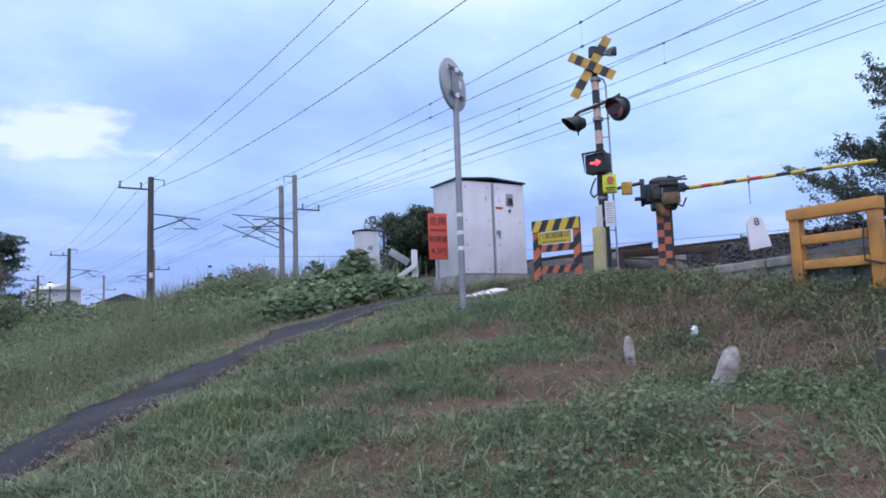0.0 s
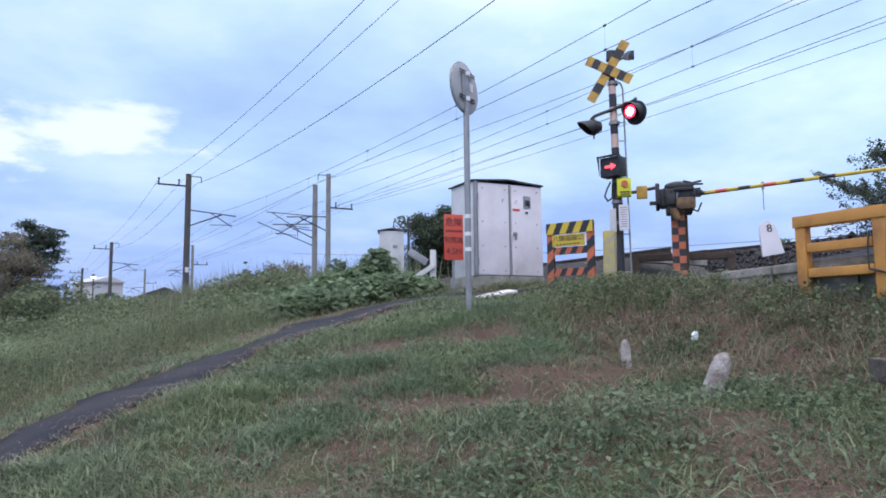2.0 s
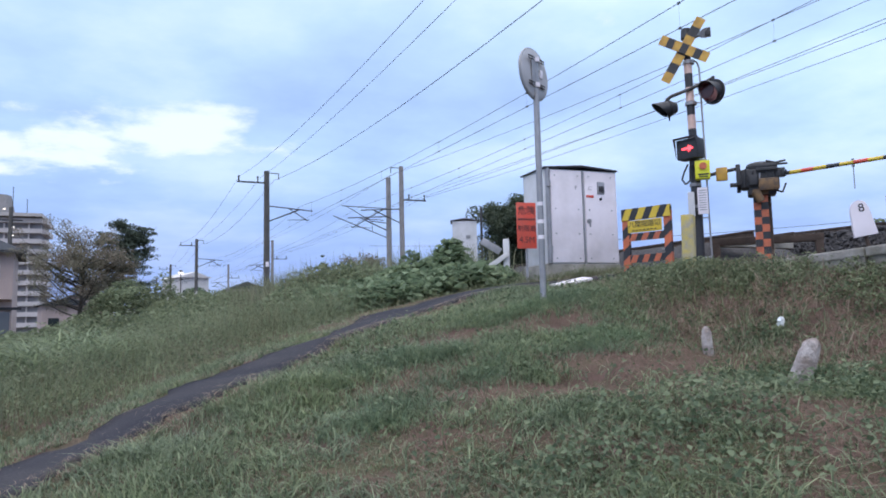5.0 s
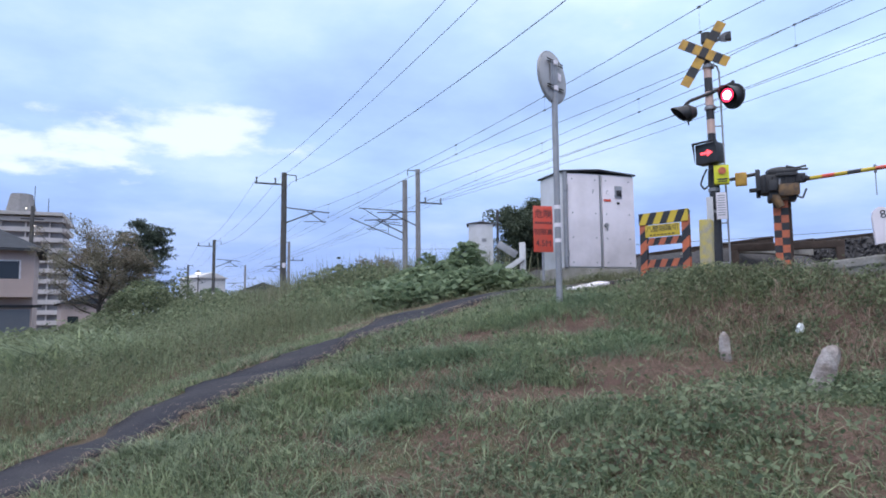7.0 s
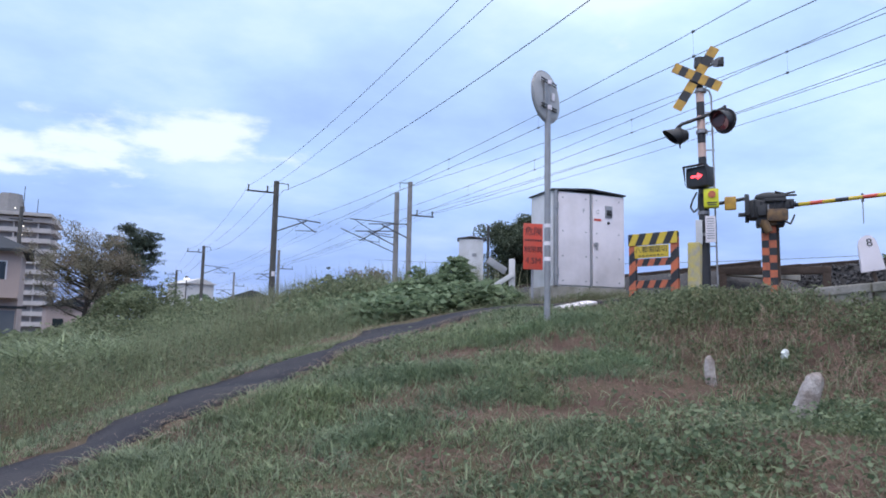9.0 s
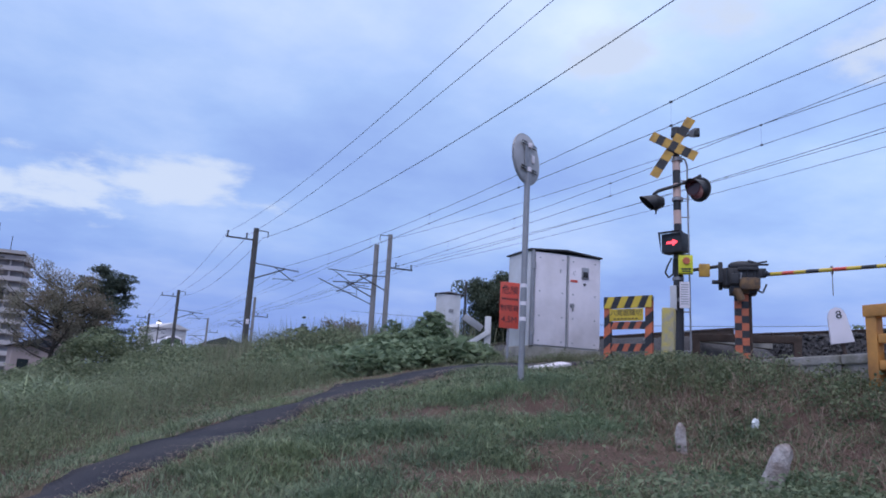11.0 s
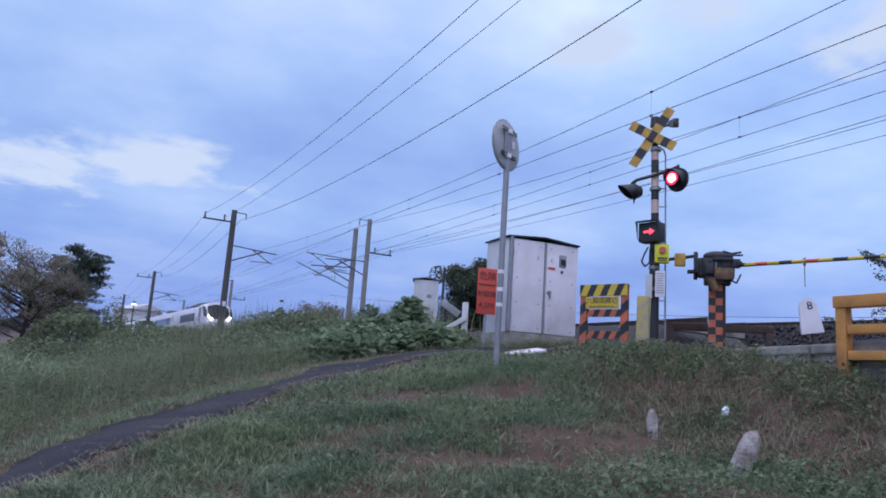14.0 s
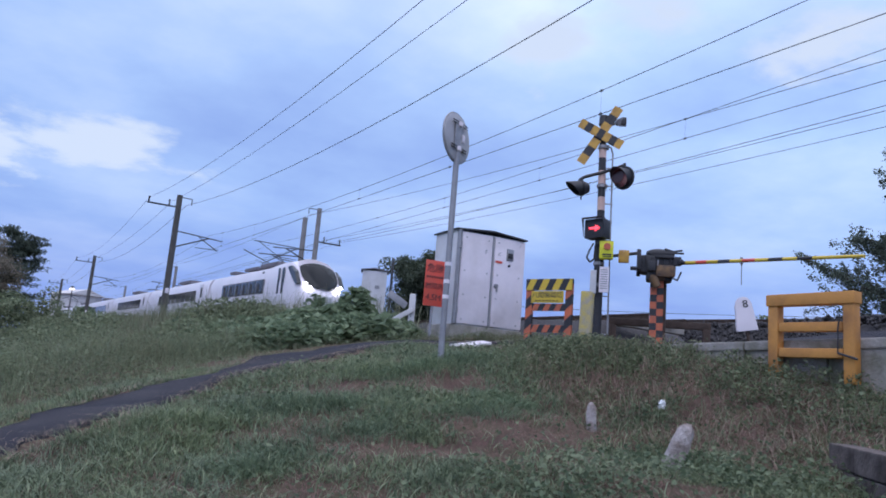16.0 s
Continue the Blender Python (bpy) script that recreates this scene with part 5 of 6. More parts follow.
for x, z in ((-6.6, 29.6), (-6.7, 27.2), (-8.9, 34.5)):
    bm = bmesh.new(); box(bm, (x, -1.9, z), (.5, .2, .2)); part("lit_lamp", bm, M_STREET, ap, smooth=False)


def low_house(x, y, w, d, h, wall_m, roof_m, label, turn=0, windows=2):
    th = thing("house", pose(x, y, 0.1, 0, 0, turn), label, "house", "far houses")
    bm = bmesh.new(); box(bm, (0, d / 2, h / 2), (w, d, h)); part("wall", bm, wall_m, th, smooth=False)
    bm = bmesh.new(); prism(bm, [(-w / 2 - .5, h), (w / 2 + .5, h), (0, h + w * .2)], d + 1, Matrix.Translation((0, d / 2, 0))); part("roof", bm, roof_m, th, smooth=False)
    for i in range(windows):
        for z in ([h * .3, h * .72] if h > 4 else [h * .5]):
            bm = bmesh.new(); box(bm, (-w / 2 + w * (i + .5) / windows, -.03, z), (w / windows * .45, .1, 1.1)); part("window", bm, M_GLASS, th, smooth=False)


low_house(-4.6, 95, 5, 7, 4.0, M_HOUSE, M_TILE, "small pale house behind the trees", 8)
low_house(-2.4, 110, 5, 6, 5.6, M_HOUSE, M_TILE, "narrow beige house behind the trees", -5)
low_house(14.9, 148, 5.8, 8, 10.6, M_OFFW, M_OFFW, "white two-storey building beyond the line", 20, 3)
low_house(25.2, 150, 8, 9, 8.4, M_HOUSE, M_TILE, "long low house with a dark roof beyond the bank", -4, 3)
ysb = thing("yellow_sign_box", pose(12.3, 118, 2.0), "yellow sign box on a post beside the near track", "sign")
bm = bmesh.new(); box(bm, (0, 0, 3.1), (1.3, .3, 1.8), bevel=.02); part("box", bm, M_SIGNY, ysb)
bm = bmesh.new(); tube(bm, (0, 0, -.3), (0, 0, 2.3), .09); part("post", bm, M_DARK, ysb)

sl = thing("street_lamp", pose(9.4, 112, 2.0), "street lamp with a warm glowing head", "lamp")
bm = bmesh.new(); tube(bm, (0, 0, 0), (0, 0, 7.0), .12, .08, 10); part("pole", bm, M_POLED, sl)
bm = bmesh.new(); bmesh.ops.create_uvsphere(bm, u_segments=12, v_segments=8, radius=1.0, matrix=Matrix.Translation((0, 0, 7.15)) @ Matrix.Diagonal((.38, .25, .11, 1))); part("lit_head", bm, M_STREET, sl)
bm = bmesh.new(); bmesh.ops.create_cone(bm, cap_ends=True, segments=12, radius1=.3, radius2=.12, depth=.25, matrix=Matrix.Translation((0, 0, 7.45))); part("shade", bm, M_DARK, sl)
for x, y, h in ((-7.0, 64, 10.9), (47, 140, 11.5)):
    up = thing("utility_pole", pose(x, y, 0), "slim dark utility pole among the houses", "pole", "utility poles")
    bm = bmesh.new(); tube(bm, (0, 0, 0), (0, 0, h), .2, .14, 8); part("pole", bm, M_POLED, up)
    bm = bmesh.new(); box(bm, (0, 0, h - 1), (1.6, .1, .1)); part("crossarm", bm, M_DARK, up, smooth=False)


# ---- plants ----
def leaf_mesh(P, size, rng, flat=0.5, aspect=1.0):
    """Bent four-sided leaves at P: two triangles folded on the midrib."""
    n = len(P)
    a = rng.uniform(0, 2 * np.pi, n)
    el = rng.normal(0, flat, n)
    d = np.stack([np.cos(a) * np.cos(el), np.sin(a) * np.cos(el), np.sin(el)], -1)
    r = rng.normal(0, 1, (n, 3)) * np.array([.5, .5, .25]) + np.array([0, 0, 1.0])
    s = np.cross(d, r); s /= np.linalg.norm(s, axis=1)[:, None] + 1e-9
    up = np.cross(s, d)
    L = size * rng.uniform(.6, 1.35, n)[:, None]
    W = L * .42 * aspect
    V = np.stack([P - d * L * .5, P + s * W + up * L * .1, P + d * L * .5 - up * L * .12, P - s * W + up * L * .1], 1)
    F = np.array([(0, 1, 2), (0, 2, 3)])[None] + (np.arange(n) * 4)[:, None, None]
    return V.reshape(-1, 3), F.reshape(-1, 3)


def blade_mesh(x, y, z, h, w, lean, rng, segs=2):
    """Tapered, bending blades: each a strip that ends in a point."""
    n = len(x)
    a = rng.uniform(0, 2 * np.pi, n)
    b = a + np.pi / 2 + rng.normal(0, .5, n)
    dx, dy = np.cos(a), np.sin(a)
    V = []
    for k in range(segs + 1):
        t = k / segs
        off = lean * h * t * t
        zz = z + h * t * (1 - .35 * np.minimum(lean, 1.4) * t)
        cx, cy = x + dx * off, y + dy * off
        if k < segs:
            ww = w * (1 - .55 * t) / 2
            V += [np.stack([cx - np.cos(b) * ww, cy - np.sin(b) * ww, zz], -1), np.stack([cx + np.cos(b) * ww, cy + np.sin(b) * ww, zz], -1)]
        else:
            V.append(np.stack([cx, cy, zz], -1))
    V = np.stack(V, 1)
    k = V.shape[1]
    tri = []
    for i in range(segs - 1):
        tri += [(2 * i, 2 * i + 1, 2 * i + 3), (2 * i, 2 * i + 3, 2 * i + 2)]
    tri.append((2 * segs - 2, 2 * segs - 1, 2 * segs))
    F = np.array(tri)[None] + (np.arange(n) * k)[:, None, None]
    return V.reshape(-1, 3), F.reshape(-1, 3)


PXY = np.array(PATH_XY)


def path_side(x, y):
    """Signed distance to the footpath's middle line: positive uphill of it."""
    best = np.full(x.shape, 1e9); sign = np.ones(x.shape)
    for a, b in zip(PXY, PXY[1:]):
        d = b - a; L = np.hypot(*d); d = d / L
        t = np.clip((x - a[0]) * d[0] + (y - a[1]) * d[1], 0, L)
        dx, dy = x - a[0] - d[0] * t, y - a[1] - d[1] * t
        r = np.hypot(dx, dy)
        s = np.sign(d[0] * (y - a[1]) - d[1] * (x - a[0]))
        m = r < best
        best = np.where(m, r, best); sign = np.where(m, s, sign)
    return best * sign


def on_path(x, y, rim=.06):
    """True over the footpath and a rim beside it."""
    return np.abs(path_side(x, y)) < np.interp(x, [p[0] for p in PATH_W], [p[1] for p in PATH_W]) / 2 + rim


def field(x, y, f, seed):
    """Smooth patchiness between 0 and 1."""
    r = np.random.default_rng(seed)
    v = np.zeros_like(x)
    for k in range(7):
        a, p = r.uniform(0, 6.3), r.uniform(0, 6.3)
        q = f * r.uniform(.6, 1.9)
        v += np.sin(q * (x * np.cos(a) + y * np.sin(a)) + p)
    return .5 + v / 7


def blocked(x, y):
    cabinet = (x > 7.2) & (x < 9.1) & (y > 10.45) & (y < 11.7)
    road = (x > 7.85) & (y < 8.2)
    return cabinet | road


def sown(n, xr, yr, seed):
    rng = np.random.default_rng(seed)
    x, y = rng.uniform(*xr, n), rng.uniform(*yr, n)
    return x, y, rng


def tufted(n, per, xr, yr, seed, spread):
    x, y, rng = sown(n, xr, yr, seed)
    x, y = np.repeat(x, per), np.repeat(y, per)
    return x + rng.normal(0, spread, len(x)), y + rng.normal(0, spread, len(y)), rng


BARE = [(4.7, 6.6, .75, .40, 1.0), (3.75, 6.5, .45, .3, .8), (4.0, 4.95, .8, .42, 1.1), (3.1, 4.7, .4, .35, .7), (3.2, 5.8, .4, .22, .8), (6.4, 5.6, .7, .5, .9), (6.9, 4.7, .6, .9, .9), (4.9, 3.45, .4, .25, .3), (4.2, 2.9, .3, .25, .3), (5.4, 4.9, .5, .4, .8), (6.2, 3.2, .7, .6, .35), (2.5, 5.6, .3, .25, .5), (1.6, 5.2, .4, .2, .4), (2.2, 4.4, .3, .25, .45)]
LUSH = [(3.25, 6.15, .35, .25), (3.15, 5.45, .35, .28), (4.45, 5.55, .55, .22), (5.1, 6.0, .5, .25), (2.7, 6.4, .4, .3), (2.2, 5.1, .4, .3), (4.9, 7.3, .8, .35), (5.7, 7.6, .5, .3)]


def bare(x, y):
    """Where the bank is brown: the dug slope under the crossing and blotches in the grass."""
    c = .12 + .34 * np.clip((x - 1.8) / 2, 0, 1)
    for bx, by, rx, ry, k in BARE:
        c = c + k * np.exp(-((x - bx) / rx / 1.2) ** 2 - ((y - by) / ry / 1.2) ** 2)
    for bx, by, rx, ry in LUSH:
        c = c - .5 * np.exp(-((x - bx) / rx) ** 2 - ((y - by) / ry) ** 2)
    return np.clip(c * (.15 + 1.5 * field(x, y, 3.4, 8)), 0, 1)


# short bank grass
x, y, rng = tufted(19000, 14, (-4.5, 8), (1.2, 9.6), 21, .06)
side = path_side(x, y)
keep = ~on_path(x, y, .08) & ~blocked(x, y) & (rng.random(len(x)) > bare(x, y) * 1.05) & (side < 1.0) & (rng.random(len(x)) < np.clip(1.2 - .16 * np.maximum(x - 2, 0) * (y < 6), .3, 1))
x, y = x[keep], y[keep]
hh_ = (.035 + .085 * rng.random(len(x))) * (.55 + 1.0 * field(x, y, 1.6, 3))
V, F = blade_mesh(x, y, height(x, y) - .01, hh_ * 1.15, .007 + .008 * rng.random(len(x)), rng.uniform(.3, 1.7, len(x)), rng, 2)
raw("bank_grass", V, F, M_GRASS, "short ragged green grass on the bank", "grass")

# denser dark tufts of long grass
rng = np.random.default_rng(52)
x, y = [], []
for bx, by, rx, ry in LUSH:
    m = int(75 * rx * ry / .09)
    tx, ty = rng.normal(bx, rx * .75, m), rng.normal(by, ry * .75, m)
    x.append(np.repeat(tx, 12) + rng.normal(0, .035, m * 12)); y.append(np.repeat(ty, 12) + rng.normal(0, .035, m * 12))
x, y = np.concatenate(x), np.concatenate(y)
keep = ~on_path(x, y, .05) & ~blocked(x, y)
x, y = x[keep], y[keep]
V, F = blade_mesh(x, y, height(x, y) - .01, rng.uniform(.07, .19, len(x)), rng.uniform(.006, .011, len(x)), rng.uniform(.5, 1.8, len(x)), rng, 3)
raw("grass_tufts", V, F, M_LUSH, "dense dark green tufts of long grass on the bank", "grass")

# thinner grass on the level ground behind
x, y, rng = tufted(5000, 9, (-9, 9), (-7, 1.6), 39, .1)
keep = ~on_path(x, y, .08) & ~blocked(x, y) & (rng.random(len(x)) > .5 * bare(x, y))
x, y = x[keep], y[keep]
V, F = blade_mesh(x, y, height(x, y) - .01, rng.uniform(.04, .11, len(x)), rng.uniform(.008, .015, len(x)), rng.uniform(.3, 1.5, len(x)), rng, 2)
raw("bank_grass", V, F, M_GRASS, "short grass on the level ground below the bank", "grass")

# larger bright tufts
x, y, rng = tufted(800, 30, (-2.5, 6.4), (1.6, 8.6), 22, .075)
keep = ~on_path(x, y, .1) & ~blocked(x, y) & (rng.random(len(x)) > .8 * bare(x, y)) & (path_side(x, y) < 0)
x, y = x[keep], y[keep]
V, F = blade_mesh(x, y, height(x, y) - .01, rng.uniform(.09, .22, len(x)), rng.uniform(.008, .015, len(x)), rng.uniform(.6, 1.9, len(x)), rng, 3)
raw("grass_tufts", V, F, M_GRASS, "long-bladed green tufts of grass", "grass")

# dry straw, lying
x, y, rng = sown(110000, (-1, 8), (1.5, 8.5), 23)
keep = (rng.random(len(x)) < .06 + .95 * bare(x, y)) & ~on_path(x, y, 0) & (path_side(x, y) < 0) & ~blocked(x, y)
x, y = x[keep], y[keep]
V, F = blade_mesh(x, y, height(x, y) + .0, rng.uniform(.012, .03, len(x)), rng.uniform(.003, .0065, len(x)), rng.uniform(3, 10, len(x)), rng, 2)
lift = np.repeat(rng.uniform(.002, .03, len(x)), 5)
V[:, 2] = height(V[:, 0], V[:, 1]) + lift + .01 * np.tile([0, 0, 1.2, 1.2, .2], len(x))
raw("dry_straw", V, F, M_STRAW, "brown dry straw lying on the soil", "straw")
# straw along the path's edges
x, y, rng = sown(90000, (-4, 7.5), (2.5, 10.5), 24)
sd = path_side(x, y)
rim = np.abs(sd) - np.interp(x, [p[0] for p in PATH_W], [p[1] for p in PATH_W]) / 2
keep = (np.abs(rim - .06) < np.where(sd < 0, .10, .11) + .16 * field(x, y, 1.4, 5) ** 2) & (rng.random(len(x)) < np.where(sd < 0, .95, .6))
x, y = x[keep], y[keep]
V, F = blade_mesh(x, y, height(x, y) + .02, rng.uniform(.02, .08, len(x)), rng.uniform(.003, .006, len(x)), rng.uniform(.8, 3, len(x)), rng, 2)
flat_ = np.arange(len(x)) % 5 > 1
lie = np.repeat(flat_, 5)
V[lie, 2] = height(V[lie, 0], V[lie, 1]) + .062 + .012 * np.tile([0, 0, 1.2, 1.2, .2], len(x))[lie]
raw("dry_straw", V, F, M_PALESTRAW, "pale dead grass along the edge of the footpath", "straw")
# bits of straw blown over the asphalt
x, y, rng = sown(5200, (-4, 7.5), (2.5, 10.8), 64)
keep = on_path(x, y, -.04) & (rng.random(len(x)) < field(x, y, 2.2, 6))
x, y = x[keep], y[keep]
V, F = blade_mesh(x, y, height(x, y), rng.uniform(.006, .014, len(x)), rng.uniform(.003, .006, len(x)), rng.uniform(3, 8, len(x)), rng, 2)
V[:, 2] = height(V[:, 0], V[:, 1]) + .06
raw("dry_straw", V, F, M_PALESTRAW, "loose bits of straw on the asphalt footpath", "straw")

# broad-leaved weeds on the lower and right-hand slope
x, y, rng = tufted(5200, 15, (2.0, 8.0), (1.2, 8.4), 25, .08)
dens = np.clip(.08 + .30 * np.exp(-((x - 3.6) / 1.6) ** 2 - ((y - 3.2) / .8) ** 2) + .8 * np.exp(-((x - 5.4) / 1.3) ** 2 - ((y - 3.5) / 1.2) ** 2) + .35 * np.exp(-((x - 6.6) / .9) ** 2 - ((y - 5.0) / 1.6) ** 2), 0, 1) * (1 - .9 * bare(x, y))
keep = (rng.random(len(x)) < dens) & (path_side(x, y) < -.5) & ~blocked(x, y)
x, y = x[keep], y[keep]
P = np.stack([x, y, height(x, y) + rng.uniform(.01, .16, len(x)) * (.5 + field(x, y, 2, 9))], -1)
V, F = leaf_mesh(P, .044, rng, .5)
raw("bank_weeds", V, F, M_LEAF, "low broad-leaved weeds on the slope", "weeds")

# bushy weeds round the signal's foot and along the wall
x, y, rng = tufted(700, 40, (5.9, 7.9), (1.5, 8.4), 26, .10)
lump = np.exp(-((x - 6.9) / .7) ** 2 - ((y - 6.8) / .8) ** 2)
keep = (rng.random(len(x)) < .10 + .7 * lump) & (path_side(x, y) < -.5)
x, y, lump = x[keep], y[keep], lump[keep]
P = np.stack([x, y, height(x, y) + rng.uniform(0, 1, len(x)) ** .8 * (.08 + .24 * lump)], -1)
V, F = leaf_mesh(P, .058, rng, .6, .55)
raw("weed_bush", V, F, M_SCRUB, "bushy green weeds at the foot of the crossing", "weeds")

# dry stalks and weeds along the wall's foot
x, y, rng = tufted(420, 9, (5.9, 7.9), (1.5, 7.2), 36, .09)
V, F = blade_mesh(x, y, height(x, y) - .02, rng.uniform(.08, .36, len(x)), rng.uniform(.005, .010, len(x)), rng.uniform(.3, 1.6, len(x)), rng, 3)
raw("dry_stalks", V, F, M_PALESTRAW, "dry brown stalks along the foot of the wall", "straw")
x, y, rng = tufted(700, 10, (5.6, 7.9), (1.5, 8.2), 66, .08)
V, F = blade_mesh(x, y, height(x, y) - .02, rng.uniform(.06, .26, len(x)), rng.uniform(.006, .012, len(x)), rng.uniform(.3, 1.6, len(x)), rng, 3)
raw("wall_grass", V, F, M_GRASS, "rough green grass along the foot of the wall", "grass")
x, y, rng = tufted(150, 30, (7.0, 7.9), (2.6, 8.2), 37, .07)
P = np.stack([x, y, height(x, y) + rng.uniform(0, .2, len(x))], -1)
V, F = leaf_mesh(P, .05, rng, .6, .7)
raw("wall_weeds", V, F, M_SCRUB, "green weeds growing against the wall", "weeds")

# tall meadow grass above the footpath: fine bending blades of two kinds, with leafy weeds between
for count, seed, wide, lean, mat, label in ((15000, 27, .0034, (.3, 2.0), M_TALL, "tall uncut meadow grass above the footpath"), (6500, 57, .0045, (.2, 1.4), M_GRASS, "fresh green grass among the meadow above the footpath")):
    x, y, rng = tufted(count, 17, (-16, 8.0), (5, 34), seed, .17)
    sd = path_side(x, y)
    near = np.clip((30 - np.hypot(x, y)) / 30, .18, 1)
    keep = (sd > 0) & ~on_path(x, y, .10) & (rng.random(len(x)) < near * 1.3) & ~blocked(x, y)
    x, y, sd = x[keep], y[keep], sd[keep]
    tall = np.clip((sd - .45) / 2.4, .10, 1) * (.35 + .85 * field(x, y, 1.1, 12))
    V, F = blade_mesh(x, y, height(x, y) - .02, tall * rng.uniform(.35, 1.0, len(x)), wide + .00055 * np.hypot(x, y) * rng.random(len(x)), rng.uniform(*lean, len(x)), rng, 3)
    raw("meadow_grass", V, F, mat, label, "grass")
x, y, rng = tufted(5200, 16, (-7, 8.0), (6, 26), 58, .16)
sd = path_side(x, y)
keep = (sd > .9) & (rng.random(len(x)) < .2 + .8 * (field(x, y, .8, 17) > .55)) & ~blocked(x, y)
x, y, sd = x[keep], y[keep], sd[keep]
P = np.stack([x, y, height(x, y) + rng.uniform(.05, .75, len(x)) * np.clip((sd - .5) / 2.4, .2, 1) * (.35 + .85 * field(x, y, 1.1, 12))], -1)
V, F = leaf_mesh(P, .05, rng, .6, .6)
raw("meadow_weeds", V, F, M_SCRUB, "leafy weeds among the tall meadow grass", "weeds")
# thin weed stalks on the crest of the bank
x, y, rng = tufted(900, 10, (3.5, 9.5), (15, 40), 38, .25)
V, F = blade_mesh(x, y, height(x, y), rng.uniform(.7, 1.5, len(x)), .012 + .012 * rng.random(len(x)), rng.uniform(.05, .5, len(x)), rng, 3)
raw("weed_stalks", V, F, M_TALL, "tall thin weed stalks on the crest of the bank", "weeds")
# far meadow
x, y, rng = tufted(5200, 8, (-45, 9), (30, 150), 28, .4)
keep = rng.random(len(x)) < np.clip(50 / y, .25, 1)
x, y = x[keep], y[keep]
V, F = blade_mesh(x, y, height(x, y) - .02, rng.uniform(.5, 1.2, len(x)) * (.6 + .6 * field(x, y, .3, 3)), .06 + .0015 * y, rng.uniform(.1, .7, len(x)), rng, 2)
raw("meadow_grass", V, F, M_TALL, "rough far meadow along the line", "grass")


def mound_leaves(name, blobs, n, size, mat, seed, label, category, stems=True, kind="stuff"):
    """Leaves over the tops of overlapping humps (x, y, radius, height)."""
    rng = np.random.default_rng(seed)
    B = np.array(blobs)
    w = B[:, 2] ** 2; w = w / w.sum()
    i = rng.choice(len(B), n, p=w)
    a, r = rng.uniform(0, 2 * np.pi, n), np.sqrt(rng.random(n)) * 1.05
    x, y = B[i, 0] + np.cos(a) * r * B[i, 2], B[i, 1] + np.sin(a) * r * B[i, 2]
    top = np.zeros(n)
    for bx, by, br, bh in blobs:
        top = np.maximum(top, bh * np.sqrt(np.clip(1 - ((x - bx) ** 2 + (y - by) ** 2) / br ** 2, 0, 1)))
    z = height(x, y) + top * 1.06 * rng.random(n) ** .4 + rng.uniform(0, .12, n) * (.4 + field(x, y, 2.5, seed))
    V, F = leaf_mesh(np.stack([x, y, z], -1), size, rng, .32, 1.25)
    raw(name, V, F, mat, label, category, kind)


mound_leaves("vine_thicket", [(4.6, 12.2, .7, .26), (5.3, 12.3, .8, .34), (6.0, 12.1, .8, .36), (6.7, 11.8, .7, .32), (4.6, 13.2, .9, .38), (5.6, 13.3, 1.0, .46), (6.6, 13.1, .9, .46), (7.2, 12.6, .6, .34), (7.5, 15.0, .6, 1.15), (6.9, 14.7, .8, .75), (7.9, 16.4, .7, .9), (6.1, 15.0, 1.0, .62), (7.6, 13.7, .7, .5), (5.2, 14.8, 1.0, .5), (6.7, 15.6, .35, 1.0), (4.2, 14.4, .9, .4)], 12500, .15, M_KUDZU, 31, "thicket of broad-leaved vines beside the footpath", "vines")
mound_leaves("low_vines", [(-2.6, 15.5, 1.2, .6), (-1.2, 17.5, 1.3, .8), (-3.6, 14.2, 1.0, .5), (-.2, 20, 1.4, .9), (-2.4, 19, 1.5, .9), (-4.6, 16.5, 1.6, .8)], 9000, .10, M_SCRUB, 71, "low vines creeping over the meadow's lower edge", "vines")
# weeds along the foot of the cabinet and the far side of the path
x, y, rng = tufted(90, 26, (6.6, 9.0), (9.9, 10.5), 72, .06)
keep = ~on_path(x, y, .0)
x, y = x[keep], y[keep]
V, F = blade_mesh(x, y, height(x, y) - .02, rng.uniform(.08, .30, len(x)), rng.uniform(.006, .012, len(x)), rng.uniform(.3, 1.4, len(x)), rng, 3)
raw("cabinet_weeds", V, F, M_TALL, "thin weeds along the foot of the cabinet", "weeds")
mound_leaves("scrub_thicket", [(4.0 + i * .42 + (i % 3) * .4, 15 + i * 1.15, 1.6, .62 + .35 * ((i * 7) % 4) / 3) for i in range(12)] + [(1.6 + .6 * i, 20 + 2.4 * i, 2.0, .75 + .3 * (i % 2)) for i in range(9)], 44000, .08, M_SCRUB, 32, "rough scrub along the foot of the embankment", "scrub")
mound_leaves("scrub_thicket", [(9.0 - .1 * i, 22 + 5 * i, 1.8, .85 + .4 * (i % 2)) for i in range(14)], 22000, .15, M_SCRUB, 33, "overgrown verge beside the near track", "scrub")
mound_leaves("vine_mound", [(.9, 27, 1.1, 1.75), (.7, 29, 1.3, 2.1), (.2, 28, 1.2, 1.8), (-.8, 27.5, 1.2, 1.1), (2.1, 31, .8, 2.3), (1.9, 29.5, .9, 1.8), (2.9, 30, .9, 1.4), (-2.4, 26, 1.5, .7), (-4.4, 24, 1.8, .55), (-6.4, 22.5, 2.0, .5), (1.9, 27.5, 1.0, 1.1), (3.9, 31, 1.0, 1.0)], 38000, .085, M_SCRUB, 34, "mound of shrubs overgrown with vines", "shrub")
# reeds low on the far side of the meadow
x, y, rng = tufted(420, 8, (-3.4, .2), (10.5, 15.5), 35, .16)
